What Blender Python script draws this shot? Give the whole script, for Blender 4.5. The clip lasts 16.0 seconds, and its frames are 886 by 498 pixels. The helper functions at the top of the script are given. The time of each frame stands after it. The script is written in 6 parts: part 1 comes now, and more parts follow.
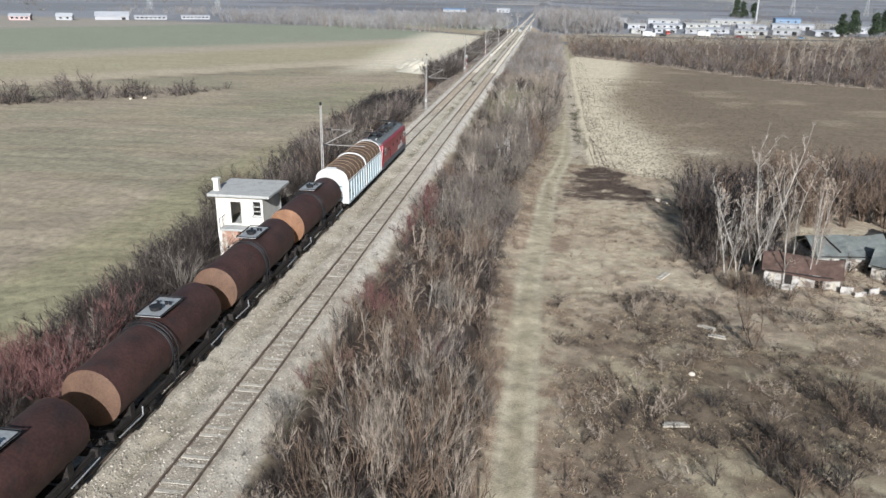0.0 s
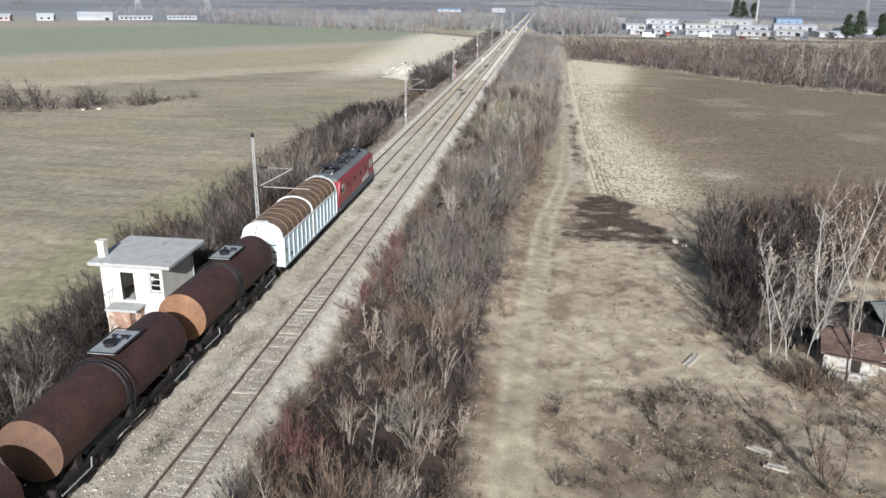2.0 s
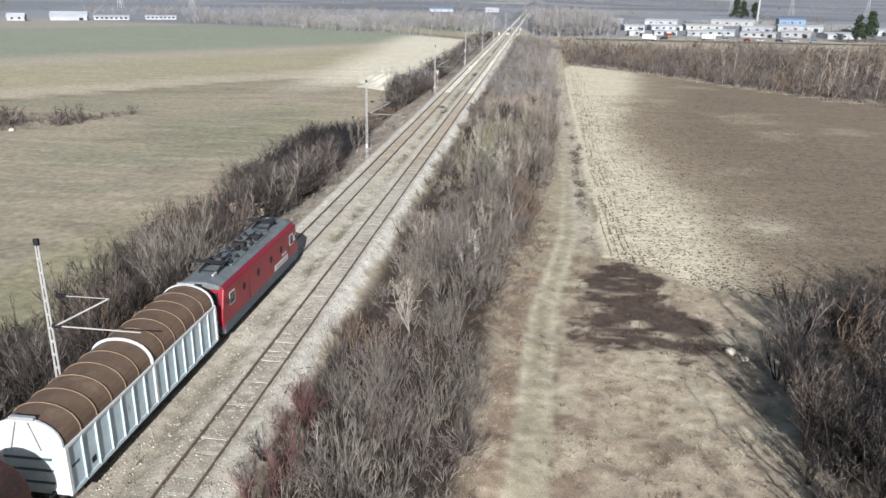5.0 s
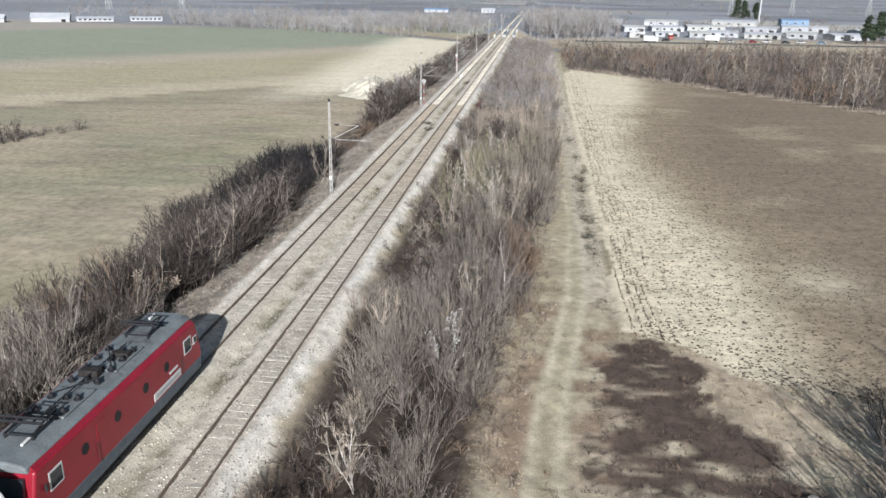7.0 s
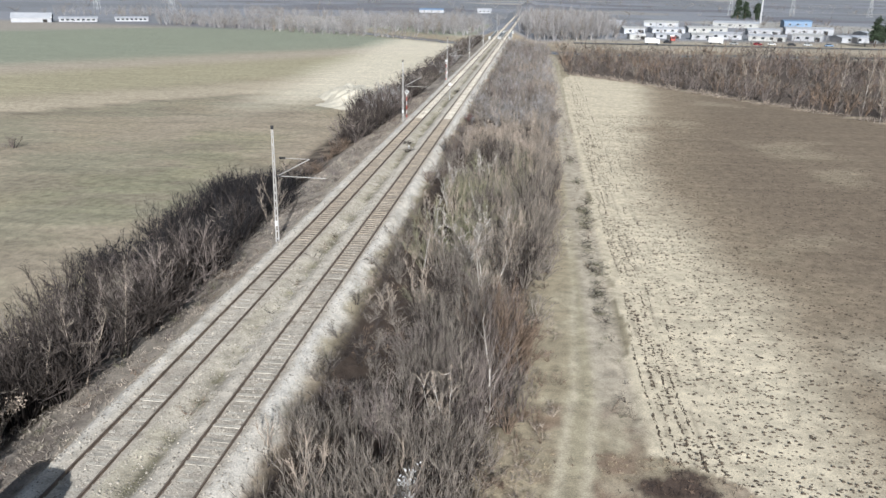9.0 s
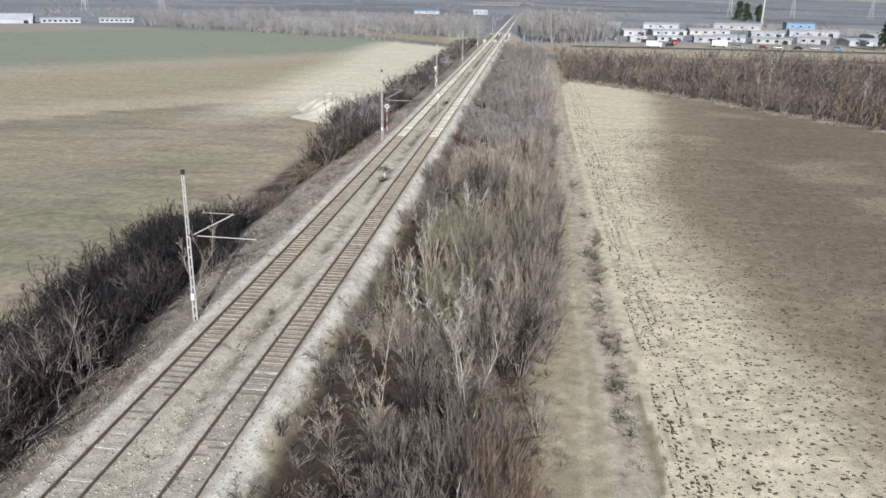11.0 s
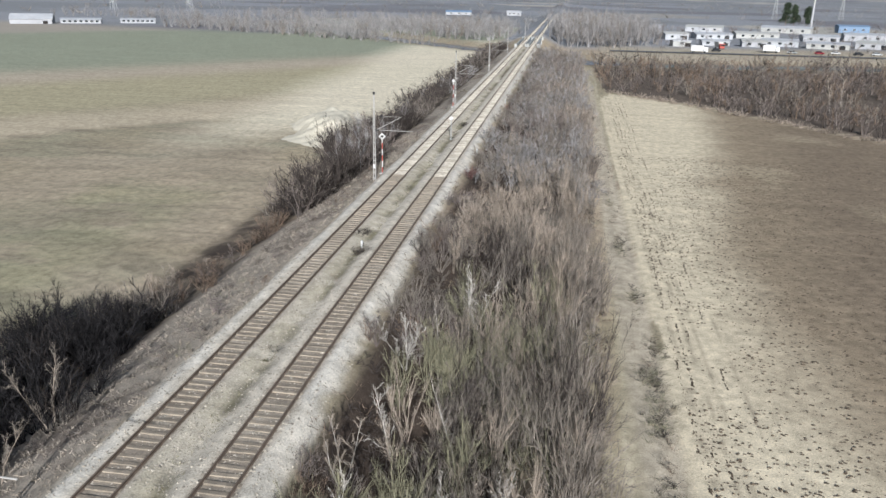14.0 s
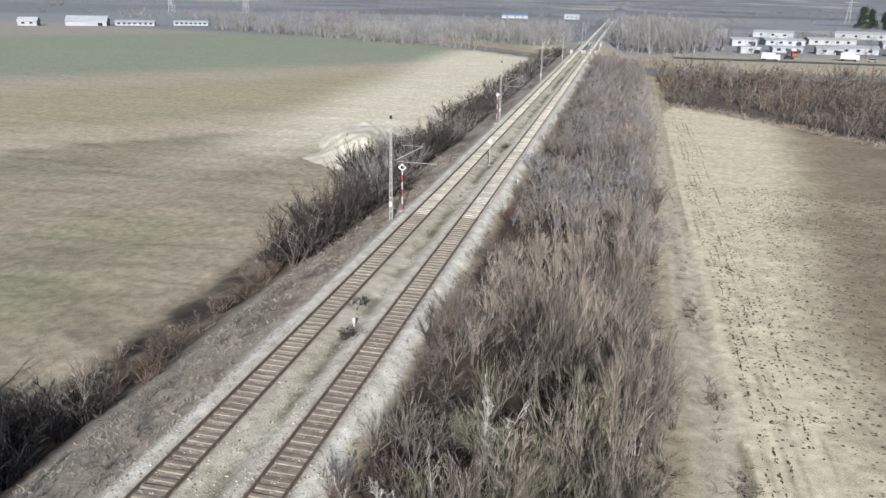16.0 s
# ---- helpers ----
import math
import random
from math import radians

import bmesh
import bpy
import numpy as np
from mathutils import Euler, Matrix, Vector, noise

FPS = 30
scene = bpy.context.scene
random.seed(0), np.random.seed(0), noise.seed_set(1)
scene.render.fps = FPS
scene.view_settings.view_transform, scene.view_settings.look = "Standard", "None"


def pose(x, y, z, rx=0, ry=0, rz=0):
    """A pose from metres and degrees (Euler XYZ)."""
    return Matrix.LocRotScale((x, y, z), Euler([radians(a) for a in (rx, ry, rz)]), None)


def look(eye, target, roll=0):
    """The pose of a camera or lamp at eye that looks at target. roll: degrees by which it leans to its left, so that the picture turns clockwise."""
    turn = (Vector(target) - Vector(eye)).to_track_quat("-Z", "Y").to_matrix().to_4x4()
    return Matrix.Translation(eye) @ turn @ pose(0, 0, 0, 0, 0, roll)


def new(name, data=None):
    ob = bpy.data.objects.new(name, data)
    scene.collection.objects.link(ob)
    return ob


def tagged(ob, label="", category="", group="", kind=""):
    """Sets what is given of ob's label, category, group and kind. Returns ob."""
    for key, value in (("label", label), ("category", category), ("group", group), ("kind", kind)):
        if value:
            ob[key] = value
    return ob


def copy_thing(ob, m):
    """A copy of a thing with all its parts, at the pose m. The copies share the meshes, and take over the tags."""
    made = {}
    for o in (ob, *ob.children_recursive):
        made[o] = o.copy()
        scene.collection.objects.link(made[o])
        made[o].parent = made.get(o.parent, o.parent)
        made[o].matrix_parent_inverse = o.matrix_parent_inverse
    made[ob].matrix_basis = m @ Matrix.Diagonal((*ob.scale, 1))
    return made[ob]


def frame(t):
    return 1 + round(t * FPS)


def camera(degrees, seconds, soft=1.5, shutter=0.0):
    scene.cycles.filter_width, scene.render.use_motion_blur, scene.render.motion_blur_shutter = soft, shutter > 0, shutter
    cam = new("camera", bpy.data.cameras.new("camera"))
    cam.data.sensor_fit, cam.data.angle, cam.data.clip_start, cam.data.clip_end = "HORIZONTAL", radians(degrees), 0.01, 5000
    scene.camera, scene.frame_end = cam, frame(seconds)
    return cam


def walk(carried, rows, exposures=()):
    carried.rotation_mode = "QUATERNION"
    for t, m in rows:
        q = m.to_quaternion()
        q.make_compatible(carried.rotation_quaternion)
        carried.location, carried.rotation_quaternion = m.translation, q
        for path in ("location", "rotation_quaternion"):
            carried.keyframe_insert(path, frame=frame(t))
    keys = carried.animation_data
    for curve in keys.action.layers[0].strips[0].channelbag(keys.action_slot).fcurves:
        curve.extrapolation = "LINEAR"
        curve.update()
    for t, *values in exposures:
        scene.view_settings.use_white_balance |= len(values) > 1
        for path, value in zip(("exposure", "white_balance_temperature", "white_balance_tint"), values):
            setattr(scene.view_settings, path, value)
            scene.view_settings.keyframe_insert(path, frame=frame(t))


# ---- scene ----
cam = camera(60.8, 16.0)
PATH = [
    (0, (1.518, -0.647, 19.441), (1.266, 1.23, 18.796), 0.8),
    (0.5, (1.523, 3.659, 19.435), (1.274, 5.535, 18.789), 0.8),
    (1, (1.533, 7.768, 19.53), (1.284, 9.644, 18.883), 0.8),
    (1.5, (1.505, 11.999, 19.521), (1.26, 13.876, 18.875), 0.8),
    (2, (1.488, 16.173, 19.527), (1.245, 18.051, 18.881), 0.8),
    (2.5, (1.475, 20.385, 19.563), (1.234, 22.262, 18.916), 0.8),
    (3, (1.466, 24.571, 19.572), (1.227, 26.448, 18.925), 0.8),
    (3.5, (1.429, 28.757, 19.606), (1.192, 30.634, 18.96), 0.8),
    (4, (1.334, 33.041, 19.622), (1.1, 34.919, 18.975), 0.8),
    (6.5, (0.722, 54.929, 19.586), (0.498, 56.808, 18.938), 0.9),
    (7, (0.663, 59.154, 19.543), (0.441, 61.034, 18.896), 0.8),
    (7.5, (0.575, 63.322, 19.497), (0.356, 65.201, 18.85), 0.9),
    (8, (0.54, 67.41, 19.536), (0.323, 69.29, 18.889), 0.9),
    (8.5, (0.597, 71.599, 19.513), (0.381, 73.479, 18.867), 0.9),
    (9, (0.613, 75.657, 19.529), (0.399, 77.538, 18.882), 0.9),
    (11.5, (0.305, 95.879, 19.415), (0.1, 97.761, 18.771), 1.0),
    (12, (0.264, 99.92, 19.415), (0.055, 101.802, 18.77), 1.0),
    (12.5, (0.234, 103.993, 19.411), (0.019, 105.875, 18.767), 1.0),
    (13, (0.226, 108.123, 19.474), (-0.006, 110.002, 18.829), 1.0),
    (13.5, (0.173, 112.237, 19.477), (-0.085, 114.113, 18.833), 1.0),
    (14, (0.169, 116.402, 19.485), (-0.118, 118.273, 18.84), 1.1),
    (14.5, (0.119, 120.515, 19.499), (-0.203, 122.381, 18.854), 1.1),
    (15, (0.052, 124.474, 19.538), (-0.304, 126.334, 18.892), 1.1),
    (15.5, (-0.065, 128.416, 19.539), (-0.456, 130.268, 18.894), 1.1),
    (16, (-0.236, 132.034, 19.508), (-0.658, 133.881, 18.867), 1.2),
]
walk(cam, [(t, look(eye, target, roll)) for t, eye, target, roll in PATH],
     exposures=((0, 0.58, 5930, 9), (3, 0.69, 5930, 9), (7, 0.74, 5930, 9), (9, 0.66, 5930, 9), (11.5, 0.52, 5930, 9), (15, 0.48, 5930, 9), (16, 0.52, 5930, 9)))

# ---------------------------------------------------------------- light
SUN_DIR = Vector((0.20, -0.98, 0.0)).normalized()      # towards the sun, on the plan
SUN_EL = radians(24)
sun_vec = Vector((SUN_DIR.x * math.cos(SUN_EL), SUN_DIR.y * math.cos(SUN_EL), math.sin(SUN_EL)))
world = bpy.data.worlds.new("world")
scene.world = world
world.use_nodes = True
wn = world.node_tree.nodes
sky = wn.new("ShaderNodeTexSky")
sky.sky_type = "NISHITA"
sky.sun_disc = False
sky.sun_elevation = SUN_EL
sky.sun_rotation = math.atan2(SUN_DIR.x, SUN_DIR.y)
sky.air_density, sky.dust_density, sky.ozone_density = 1.2, 2.0, 1.0
wn["Background"].inputs["Strength"].default_value = 0.05
world.node_tree.links.new(sky.outputs[0], wn["Background"].inputs["Color"])
sun_data = bpy.data.lights.new("sun", "SUN")
sun_data.energy, sun_data.angle, sun_data.color = 5.0, radians(0.6), (1.0, 0.965, 0.92)
sun = new("sun", sun_data)
sun.matrix_world = look((0, 0, 60), Vector((0, 0, 60)) - sun_vec)


# ---------------------------------------------------------------- helpers
def calm(c, k=0.24):
    """A colour moved a little towards grey."""
    g = 0.3 * c[0] + 0.55 * c[1] + 0.15 * c[2]
    return tuple(v * (1 - k) + g * k for v in c)


def material(name, colour, rough=0.85, metal=0.0, vary=0.25, scale=3.0, fine=40.0, bump=0.3, island=0.0, attr="", spec=0.3,
             obj_rand=0.0, streak=0.0, stain=None, stain_scale=1.2, stain_at=0.58, dist=0.02):
    """A principled material whose colour varies at two scales, with bump."""
    m = bpy.data.materials.new(name)
    m.use_nodes = True
    nt = m.node_tree
    n, l = nt.nodes, nt.links
    bs = n["Principled BSDF"]
    bs.inputs["Roughness"].default_value = rough
    bs.inputs["Metallic"].default_value = metal
    bs.inputs["Specular IOR Level"].default_value = spec
    geo = n.new("ShaderNodeNewGeometry")
    big, small = n.new("ShaderNodeTexNoise"), n.new("ShaderNodeTexNoise")
    for tex, sc, de in ((big, scale, 4), (small, fine, 3)):
        tex.inputs["Scale"].default_value = sc
        tex.inputs["Detail"].default_value = de
        l.new(geo.outputs["Position"], tex.inputs["Vector"])
    add = n.new("ShaderNodeMath")
    add.operation = "ADD"
    l.new(big.outputs[0], add.inputs[0])
    l.new(small.outputs[0], add.inputs[1])
    rng = n.new("ShaderNodeMapRange")
    rng.inputs["From Min"].default_value, rng.inputs["From Max"].default_value = 0.7, 1.3
    rng.inputs["To Min"].default_value, rng.inputs["To Max"].default_value = 1 - vary, 1 + vary
    l.new(add.outputs[0], rng.inputs["Value"])
    val = rng.outputs[0]

    def times(a, source, k):
        mr = n.new("ShaderNodeMapRange")
        mr.inputs["To Min"].default_value, mr.inputs["To Max"].default_value = 1 - k, 1 + k
        l.new(source, mr.inputs["Value"])
        mu = n.new("ShaderNodeMath")
        mu.operation = "MULTIPLY"
        l.new(a, mu.inputs[0])
        l.new(mr.outputs[0], mu.inputs[1])
        return mu.outputs[0]
    if island:
        val = times(val, geo.outputs["Random Per Island"], island)
    if obj_rand:
        oi = n.new("ShaderNodeObjectInfo")
        val = times(val, oi.outputs["Random"], obj_rand)
    if streak:
        mp = n.new("ShaderNodeMapping")
        mp.inputs["Rotation"].default_value = (0, 0, radians(-42))
        mp.inputs["Scale"].default_value = (0.035, 0.42, 0.2)
        l.new(geo.outputs["Position"], mp.inputs["Vector"])
        line = n.new("ShaderNodeTexNoise")
        line.inputs["Scale"].default_value, line.inputs["Detail"].default_value = 1.0, 5
        l.new(mp.outputs[0], line.inputs["Vector"])
        val = times(val, line.outputs[0], streak)
    mix = n.new("ShaderNodeVectorMath")
    mix.operation = "MULTIPLY"
    if attr:
        at = n.new("ShaderNodeAttribute")
        at.attribute_name = attr
        src = at.outputs["Color"]
    else:
        rgb = n.new("ShaderNodeRGB")
        rgb.outputs[0].default_value = (*colour, 1)
        src = rgb.outputs[0]
    if stain:
        sn = n.new("ShaderNodeTexNoise")
        sn.inputs["Scale"].default_value, sn.inputs["Detail"].default_value = stain_scale, 6
        l.new(geo.outputs["Position"], sn.inputs["Vector"])
        sr = n.new("ShaderNodeMapRange")
        sr.inputs["From Min"].default_value, sr.inputs["From Max"].default_value = stain_at, stain_at + 0.12
        l.new(sn.outputs[0], sr.inputs["Value"])
        mx = n.new("ShaderNodeMix")
        mx.data_type = "RGBA"
        l.new(sr.outputs[0], mx.inputs[0])
        l.new(src, mx.inputs[6])
        mx.inputs[7].default_value = (*stain, 1)
        src = mx.outputs[2]
    l.new(src, mix.inputs[0])
    l.new(val, mix.inputs[1])
    l.new(mix.outputs[0], bs.inputs["Base Color"])
    if bump:
        bp = n.new("ShaderNodeBump")
        bp.inputs["Strength"].default_value, bp.inputs["Distance"].default_value = bump, dist
        l.new(add.outputs[0], bp.inputs["Height"])
        l.new(bp.outputs[0], bs.inputs["Normal"])
    return m


def mesh_np(name, verts, tris, mats=(), index=None):
    """A triangle mesh from arrays."""
    me = bpy.data.meshes.new(name)
    verts, tris = np.asarray(verts, np.float32), np.asarray(tris, np.int32)
    me.vertices.add(len(verts))
    me.vertices.foreach_set("co", verts.ravel())
    me.loops.add(tris.size)
    me.loops.foreach_set("vertex_index", tris.ravel())
    me.polygons.add(len(tris))
    me.polygons.foreach_set("loop_start", np.arange(0, tris.size, tris.shape[1], dtype=np.int32))
    for m in mats:
        me.materials.append(m)
    if index is not None:
        me.polygons.foreach_set("material_index", np.asarray(index, np.int32))
    me.update(calc_edges=True)
    return me


def thing(name, x, y, z, label, category, rz=0, group="", kind=""):
    ob = new(name)
    ob.matrix_world = pose(x, y, z, 0, 0, rz)
    return tagged(ob, label, category, group, kind)


def part(name, bm, mat, parent, label="", smooth=False):
    """Links a bmesh as one mesh object under a thing or part."""
    me = bpy.data.meshes.new(name)
    bm.normal_update()
    bm.to_mesh(me)
    bm.free()
    me.materials.append(mat)
    if smooth:
        for p in me.polygons:
            p.use_smooth = True
    ob = new(name, me)
    ob.parent = parent
    if label:
        tagged(ob, label)
    return ob


def twin(ob, x=0.0, y=0.0, z=0.0, rz=0.0, mirror=False):
    """Another part with the same mesh, moved."""
    o = new(ob.name.split(".")[0], ob.data)
    o.parent = ob.parent
    o.matrix_basis = Matrix.Translation((x, y, z)) @ Matrix.Rotation(radians(rz), 4, "Z") @ ob.matrix_basis
    return o


def box(bm, x0, x1, y0, y1, z0, z1, bevel=0.0):
    vs = [bm.verts.new(c) for c in ((x0, y0, z0), (x1, y0, z0), (x1, y1, z0), (x0, y1, z0), (x0, y0, z1), (x1, y0, z1), (x1, y1, z1), (x0, y1, z1))]
    fs = [bm.faces.new([vs[i] for i in q]) for q in ((3, 2, 1, 0), (4, 5, 6, 7), (0, 1, 5, 4), (1, 2, 6, 5), (2, 3, 7, 6), (3, 0, 4, 7))]
    if bevel:
        es = list({e for f in fs for e in f.edges})
        bmesh.ops.bevel(bm, geom=es, offset=bevel, segments=2, profile=0.5, affect="EDGES")
    return bm


def boxes(*dims, bevel=0.0):
    bm = bmesh.new()
    for d in dims:
        box(bm, *d, bevel=bevel)
    return bm


def tube(bm, a, b, r0, r1=None, n=8, caps=True):
    """A round bar from a to b."""
    a, b = Vector(a), Vector(b)
    r1 = r0 if r1 is None else r1
    d = (b - a).normalized()
    u = d.orthogonal().normalized()
    w = d.cross(u)
    ring = []
    for c, r in ((a, r0), (b, r1)):
        ring.append([bm.verts.new(c + (u * math.cos(2 * math.pi * i / n) + w * math.sin(2 * math.pi * i / n)) * r) for i in range(n)])
    for i in range(n):
        bm.faces.new((ring[0][i], ring[0][(i + 1) % n], ring[1][(i + 1) % n], ring[1][i]))
    if caps:
        bm.faces.new(ring[0][::-1])
        bm.faces.new(ring[1])
    return bm


def tubes(*bars, n=8):
    bm = bmesh.new()
    for a, b, r in bars:
        tube(bm, a, b, r, n=n)
    return bm


def sweep_y(outline, y0, y1, bevel=0.0):
    """A closed outline of (x, z) drawn out from y0 to y1."""
    bm = bmesh.new()
    a = [bm.verts.new((x, y0, z)) for x, z in outline]
    b = [bm.verts.new((x, y1, z)) for x, z in outline]
    k = len(outline)
    for i in range(k):
        bm.faces.new((a[i], a[(i + 1) % k], b[(i + 1) % k], b[i]))
    ends = [bm.faces.new(a[::-1]), bm.faces.new(b)]
    if bevel:
        bmesh.ops.bevel(bm, geom=[e for f in ends for e in f.edges], offset=bevel, segments=2, profile=0.5, affect="EDGES")
    return bm


def vnoise(x, y, scale, seed=0):
    """Smooth value noise, 0 to 1, on arrays."""
    x, y = np.asarray(x, float) / scale, np.asarray(y, float) / scale
    xi, yi = np.floor(x).astype(np.int64), np.floor(y).astype(np.int64)
    fx, fy = x - xi, y - yi
    fx, fy = fx * fx * (3 - 2 * fx), fy * fy * (3 - 2 * fy)

    def h(a, b):
        k = (a * 374761393 + b * 668265263 + seed * 974634347) & 0xFFFFFFFF
        k = ((k ^ (k >> 13)) * 1274126177) & 0xFFFFFFFF
        return ((k ^ (k >> 16)) & 0xFFFF) / 65535.0
    top = h(xi, yi) * (1 - fx) + h(xi + 1, yi) * fx
    low = h(xi, yi + 1) * (1 - fx) + h(xi + 1, yi + 1) * fx
    return top * (1 - fy) + low * fy


def fbm(x, y, scale, seed=0, octaves=4):
    out, amp, tot = 0, 1.0, 0.0
    for i in range(octaves):
        out = out + amp * vnoise(x, y, scale / 2 ** i, seed + i * 17)
        tot, amp = tot + amp, amp * 0.55
    return out / tot


def step(v, a, b):
    t = np.clip((np.asarray(v, float) - a) / (b - a), 0, 1)
    return t * t * (3 - 2 * t)


# ---------------------------------------------------------------- materials
M_GROUND = material("soil_and_grass", (0.3, 0.3, 0.3), 0.95, vary=0.34, scale=1.3, fine=11.0, bump=0.55, attr="soil", spec=0.1, dist=0.05, streak=0.2)
M_RAIL = material("rusty_rail", (0.15, 0.115, 0.09), 0.6, 0.15, vary=0.3, scale=2, bump=0.1)
M_SLEEPER = material("weathered_sleeper", (0.40, 0.365, 0.305), 0.9, vary=0.35, scale=2.5, fine=25, bump=0.5, obj_rand=0.16, island=0.0)
M_SLEEPER_OLD = material("dark_oiled_sleeper", (0.245, 0.208, 0.162), 0.9, vary=0.35, scale=2.5, fine=25, bump=0.5, obj_rand=0.18)
M_SLEEPER_FAR = material("weathered_sleeper_far", (0.40, 0.365, 0.305), 0.9, vary=0.35, scale=2.5, fine=25, bump=0.3, island=0.3)
M_STONE = material("ballast_stone", (0.37, 0.33, 0.272), 0.9, vary=0.3, scale=4, bump=0.3, island=0.5)
M_RED = material("red_paint", (0.205, 0.009, 0.02), 0.34, vary=0.16, scale=1.1, fine=9, bump=0.03, spec=0.5, stain=(0.24, 0.03, 0.035), stain_at=0.66)
M_ROOFGREY = material("grey_roof_paint", (0.13, 0.142, 0.145), 0.6, vary=0.3, scale=1.5, fine=14, bump=0.08, stain=(0.08, 0.08, 0.08))
M_SKIRT = material("blue_grey_skirt", (0.075, 0.09, 0.105), 0.55, vary=0.25, bump=0.05)
M_DARK = material("sooty_black_steel", (0.02, 0.02, 0.022), 0.6, 0.2, vary=0.4, bump=0.1)
M_UNDER = material("grimy_bogie", (0.026, 0.022, 0.02), 0.8, 0.2, vary=0.4, scale=5, bump=0.2)
M_GLASS = material("dark_window_glass", (0.02, 0.025, 0.03), 0.08, vary=0.05, bump=0, spec=0.6)
M_WHITE = material("white_paint", (0.50, 0.50, 0.49), 0.5, vary=0.1, bump=0.04, stain=(0.42, 0.39, 0.35), stain_scale=3)
M_WAGON = material("pale_blue_wagon_paint", (0.42, 0.485, 0.51), 0.5, vary=0.12, scale=2, fine=20, bump=0.05, stain=(0.33, 0.33, 0.31), stain_scale=2.2, stain_at=0.62)
M_TARP = material("brown_dusty_cover", (0.125, 0.082, 0.056), 0.75, vary=0.22, scale=1.4, fine=18, bump=0.15, stain=(0.17, 0.125, 0.09), stain_scale=0.9)
M_RIB = material("worn_ochre_rib", (0.20, 0.14, 0.09), 0.7, vary=0.25, bump=0.1)
M_TANK = material("maroon_brown_tank", (0.050, 0.025, 0.021), 0.62, 0.0, vary=0.35, scale=1.0, fine=8, bump=0.06, stain=(0.035, 0.022, 0.02), stain_scale=0.8, stain_at=0.55)
M_TANKEND = material("rust_orange_tank_end", (0.20, 0.105, 0.058), 0.7, vary=0.25, scale=1.3, fine=12, bump=0.06)
M_GREYMETAL = material("galvanised_metal", (0.36, 0.37, 0.37), 0.5, 0.3, vary=0.2, bump=0.05)
M_WALL = material("cream_render", (0.58, 0.555, 0.50), 0.9, vary=0.12, scale=1.2, fine=20, bump=0.15, stain=(0.50, 0.44, 0.36), stain_scale=0.9, stain_at=0.6)
M_BRICK = material("old_red_brick", (0.25, 0.15, 0.11), 0.9, vary=0.35, scale=3, fine=18, bump=0.5, obj_rand=0.25, stain=(0.40, 0.36, 0.30), stain_scale=1.4, stain_at=0.52)
M_CONC = material("grey_concrete", (0.36, 0.36, 0.345), 0.9, vary=0.2, scale=1.2, fine=15, bump=0.2, stain=(0.24, 0.24, 0.23))
M_MAST = material("weathered_mast_concrete", (0.31, 0.30, 0.285), 0.85, vary=0.18, bump=0.1)
# the pale grey twig for distant trees has haze mixed into its colour
M_TWIG = [material(nm, calm(c, 0.2), 0.9, vary=0.36, scale=0.3, fine=2, bump=0, island=0.38, spec=0.1) for nm, c in (
    ("grey_twig", (0.178, 0.150, 0.122)), ("brown_twig", (0.165, 0.113, 0.076)), ("mauve_twig", (0.15, 0.121, 0.106)),
    ("straw_twig", (0.28, 0.225, 0.172)), ("red_twig", (0.15, 0.070, 0.062)), ("pale_bark", (0.35, 0.32, 0.28)),
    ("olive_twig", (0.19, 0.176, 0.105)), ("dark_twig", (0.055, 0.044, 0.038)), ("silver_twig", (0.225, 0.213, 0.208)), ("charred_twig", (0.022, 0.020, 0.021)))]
# the last, near-black twig is painted shade for the inside of dense scrub
GREY, BROWN, MAUVE, STRAW, REDT, PALE, OLIVE, DARKT, HAZED, SHADED = range(10)
M_LEAF = material("dull_green_leaf", (0.085, 0.088, 0.042), 0.7, vary=0.3, scale=1, bump=0, island=0.45)
M_PALELEAF = material("pale_dead_leaf", (0.40, 0.325, 0.255), 0.85, vary=0.25, scale=1, bump=0, island=0.3)
M_DEADLEAF = material("dead_leaf", (0.33, 0.20, 0.11), 0.85, vary=0.25, scale=1, bump=0, island=0.4)
M_DULLGRASS = material("dull_grey_grass", (0.26, 0.225, 0.185), 0.9, vary=0.35, scale=0.5, fine=4, bump=0, island=0.35, spec=0.1)
M_GRASS = material("dry_grass", (0.31, 0.255, 0.175), 0.9, vary=0.3, scale=0.6, fine=5, bump=0, island=0.4, spec=0.1)
# soil brown with the clods' own small shadows counted into its darkness
M_CLOD = material("dark_soil_clod", (0.098, 0.076, 0.054), 0.95, vary=0.3, bump=0.2, island=0.35)
M_SAND = material("pale_sand", (0.50, 0.46, 0.37), 0.95, vary=0.15, scale=0.5, fine=6, bump=0.5, dist=0.1)
M_WATER = material("river_water", (0.045, 0.085, 0.16), 0.12, vary=0.12, scale=0.1, fine=0.8, bump=0.12, spec=0.5)
M_ASPHALT = material("asphalt", (0.12, 0.12, 0.12), 0.9, vary=0.15, bump=0.1)
M_OLDWALL = material("grimy_whitewash", (0.40, 0.38, 0.35), 0.9, vary=0.25, scale=1.2, fine=14, bump=0.3, stain=(0.16, 0.13, 0.11), stain_scale=1.6, stain_at=0.5)
M_TILE = material("rusty_roof_tiles", (0.088, 0.056, 0.045), 0.85, vary=0.35, scale=2, fine=16, bump=0.5, stain=(0.13, 0.10, 0.08))
M_TARPGREY = material("grey_green_roofing_felt", (0.125, 0.135, 0.128), 0.8, vary=0.25, scale=1.1, fine=10, bump=0.3, stain=(0.20, 0.20, 0.185))
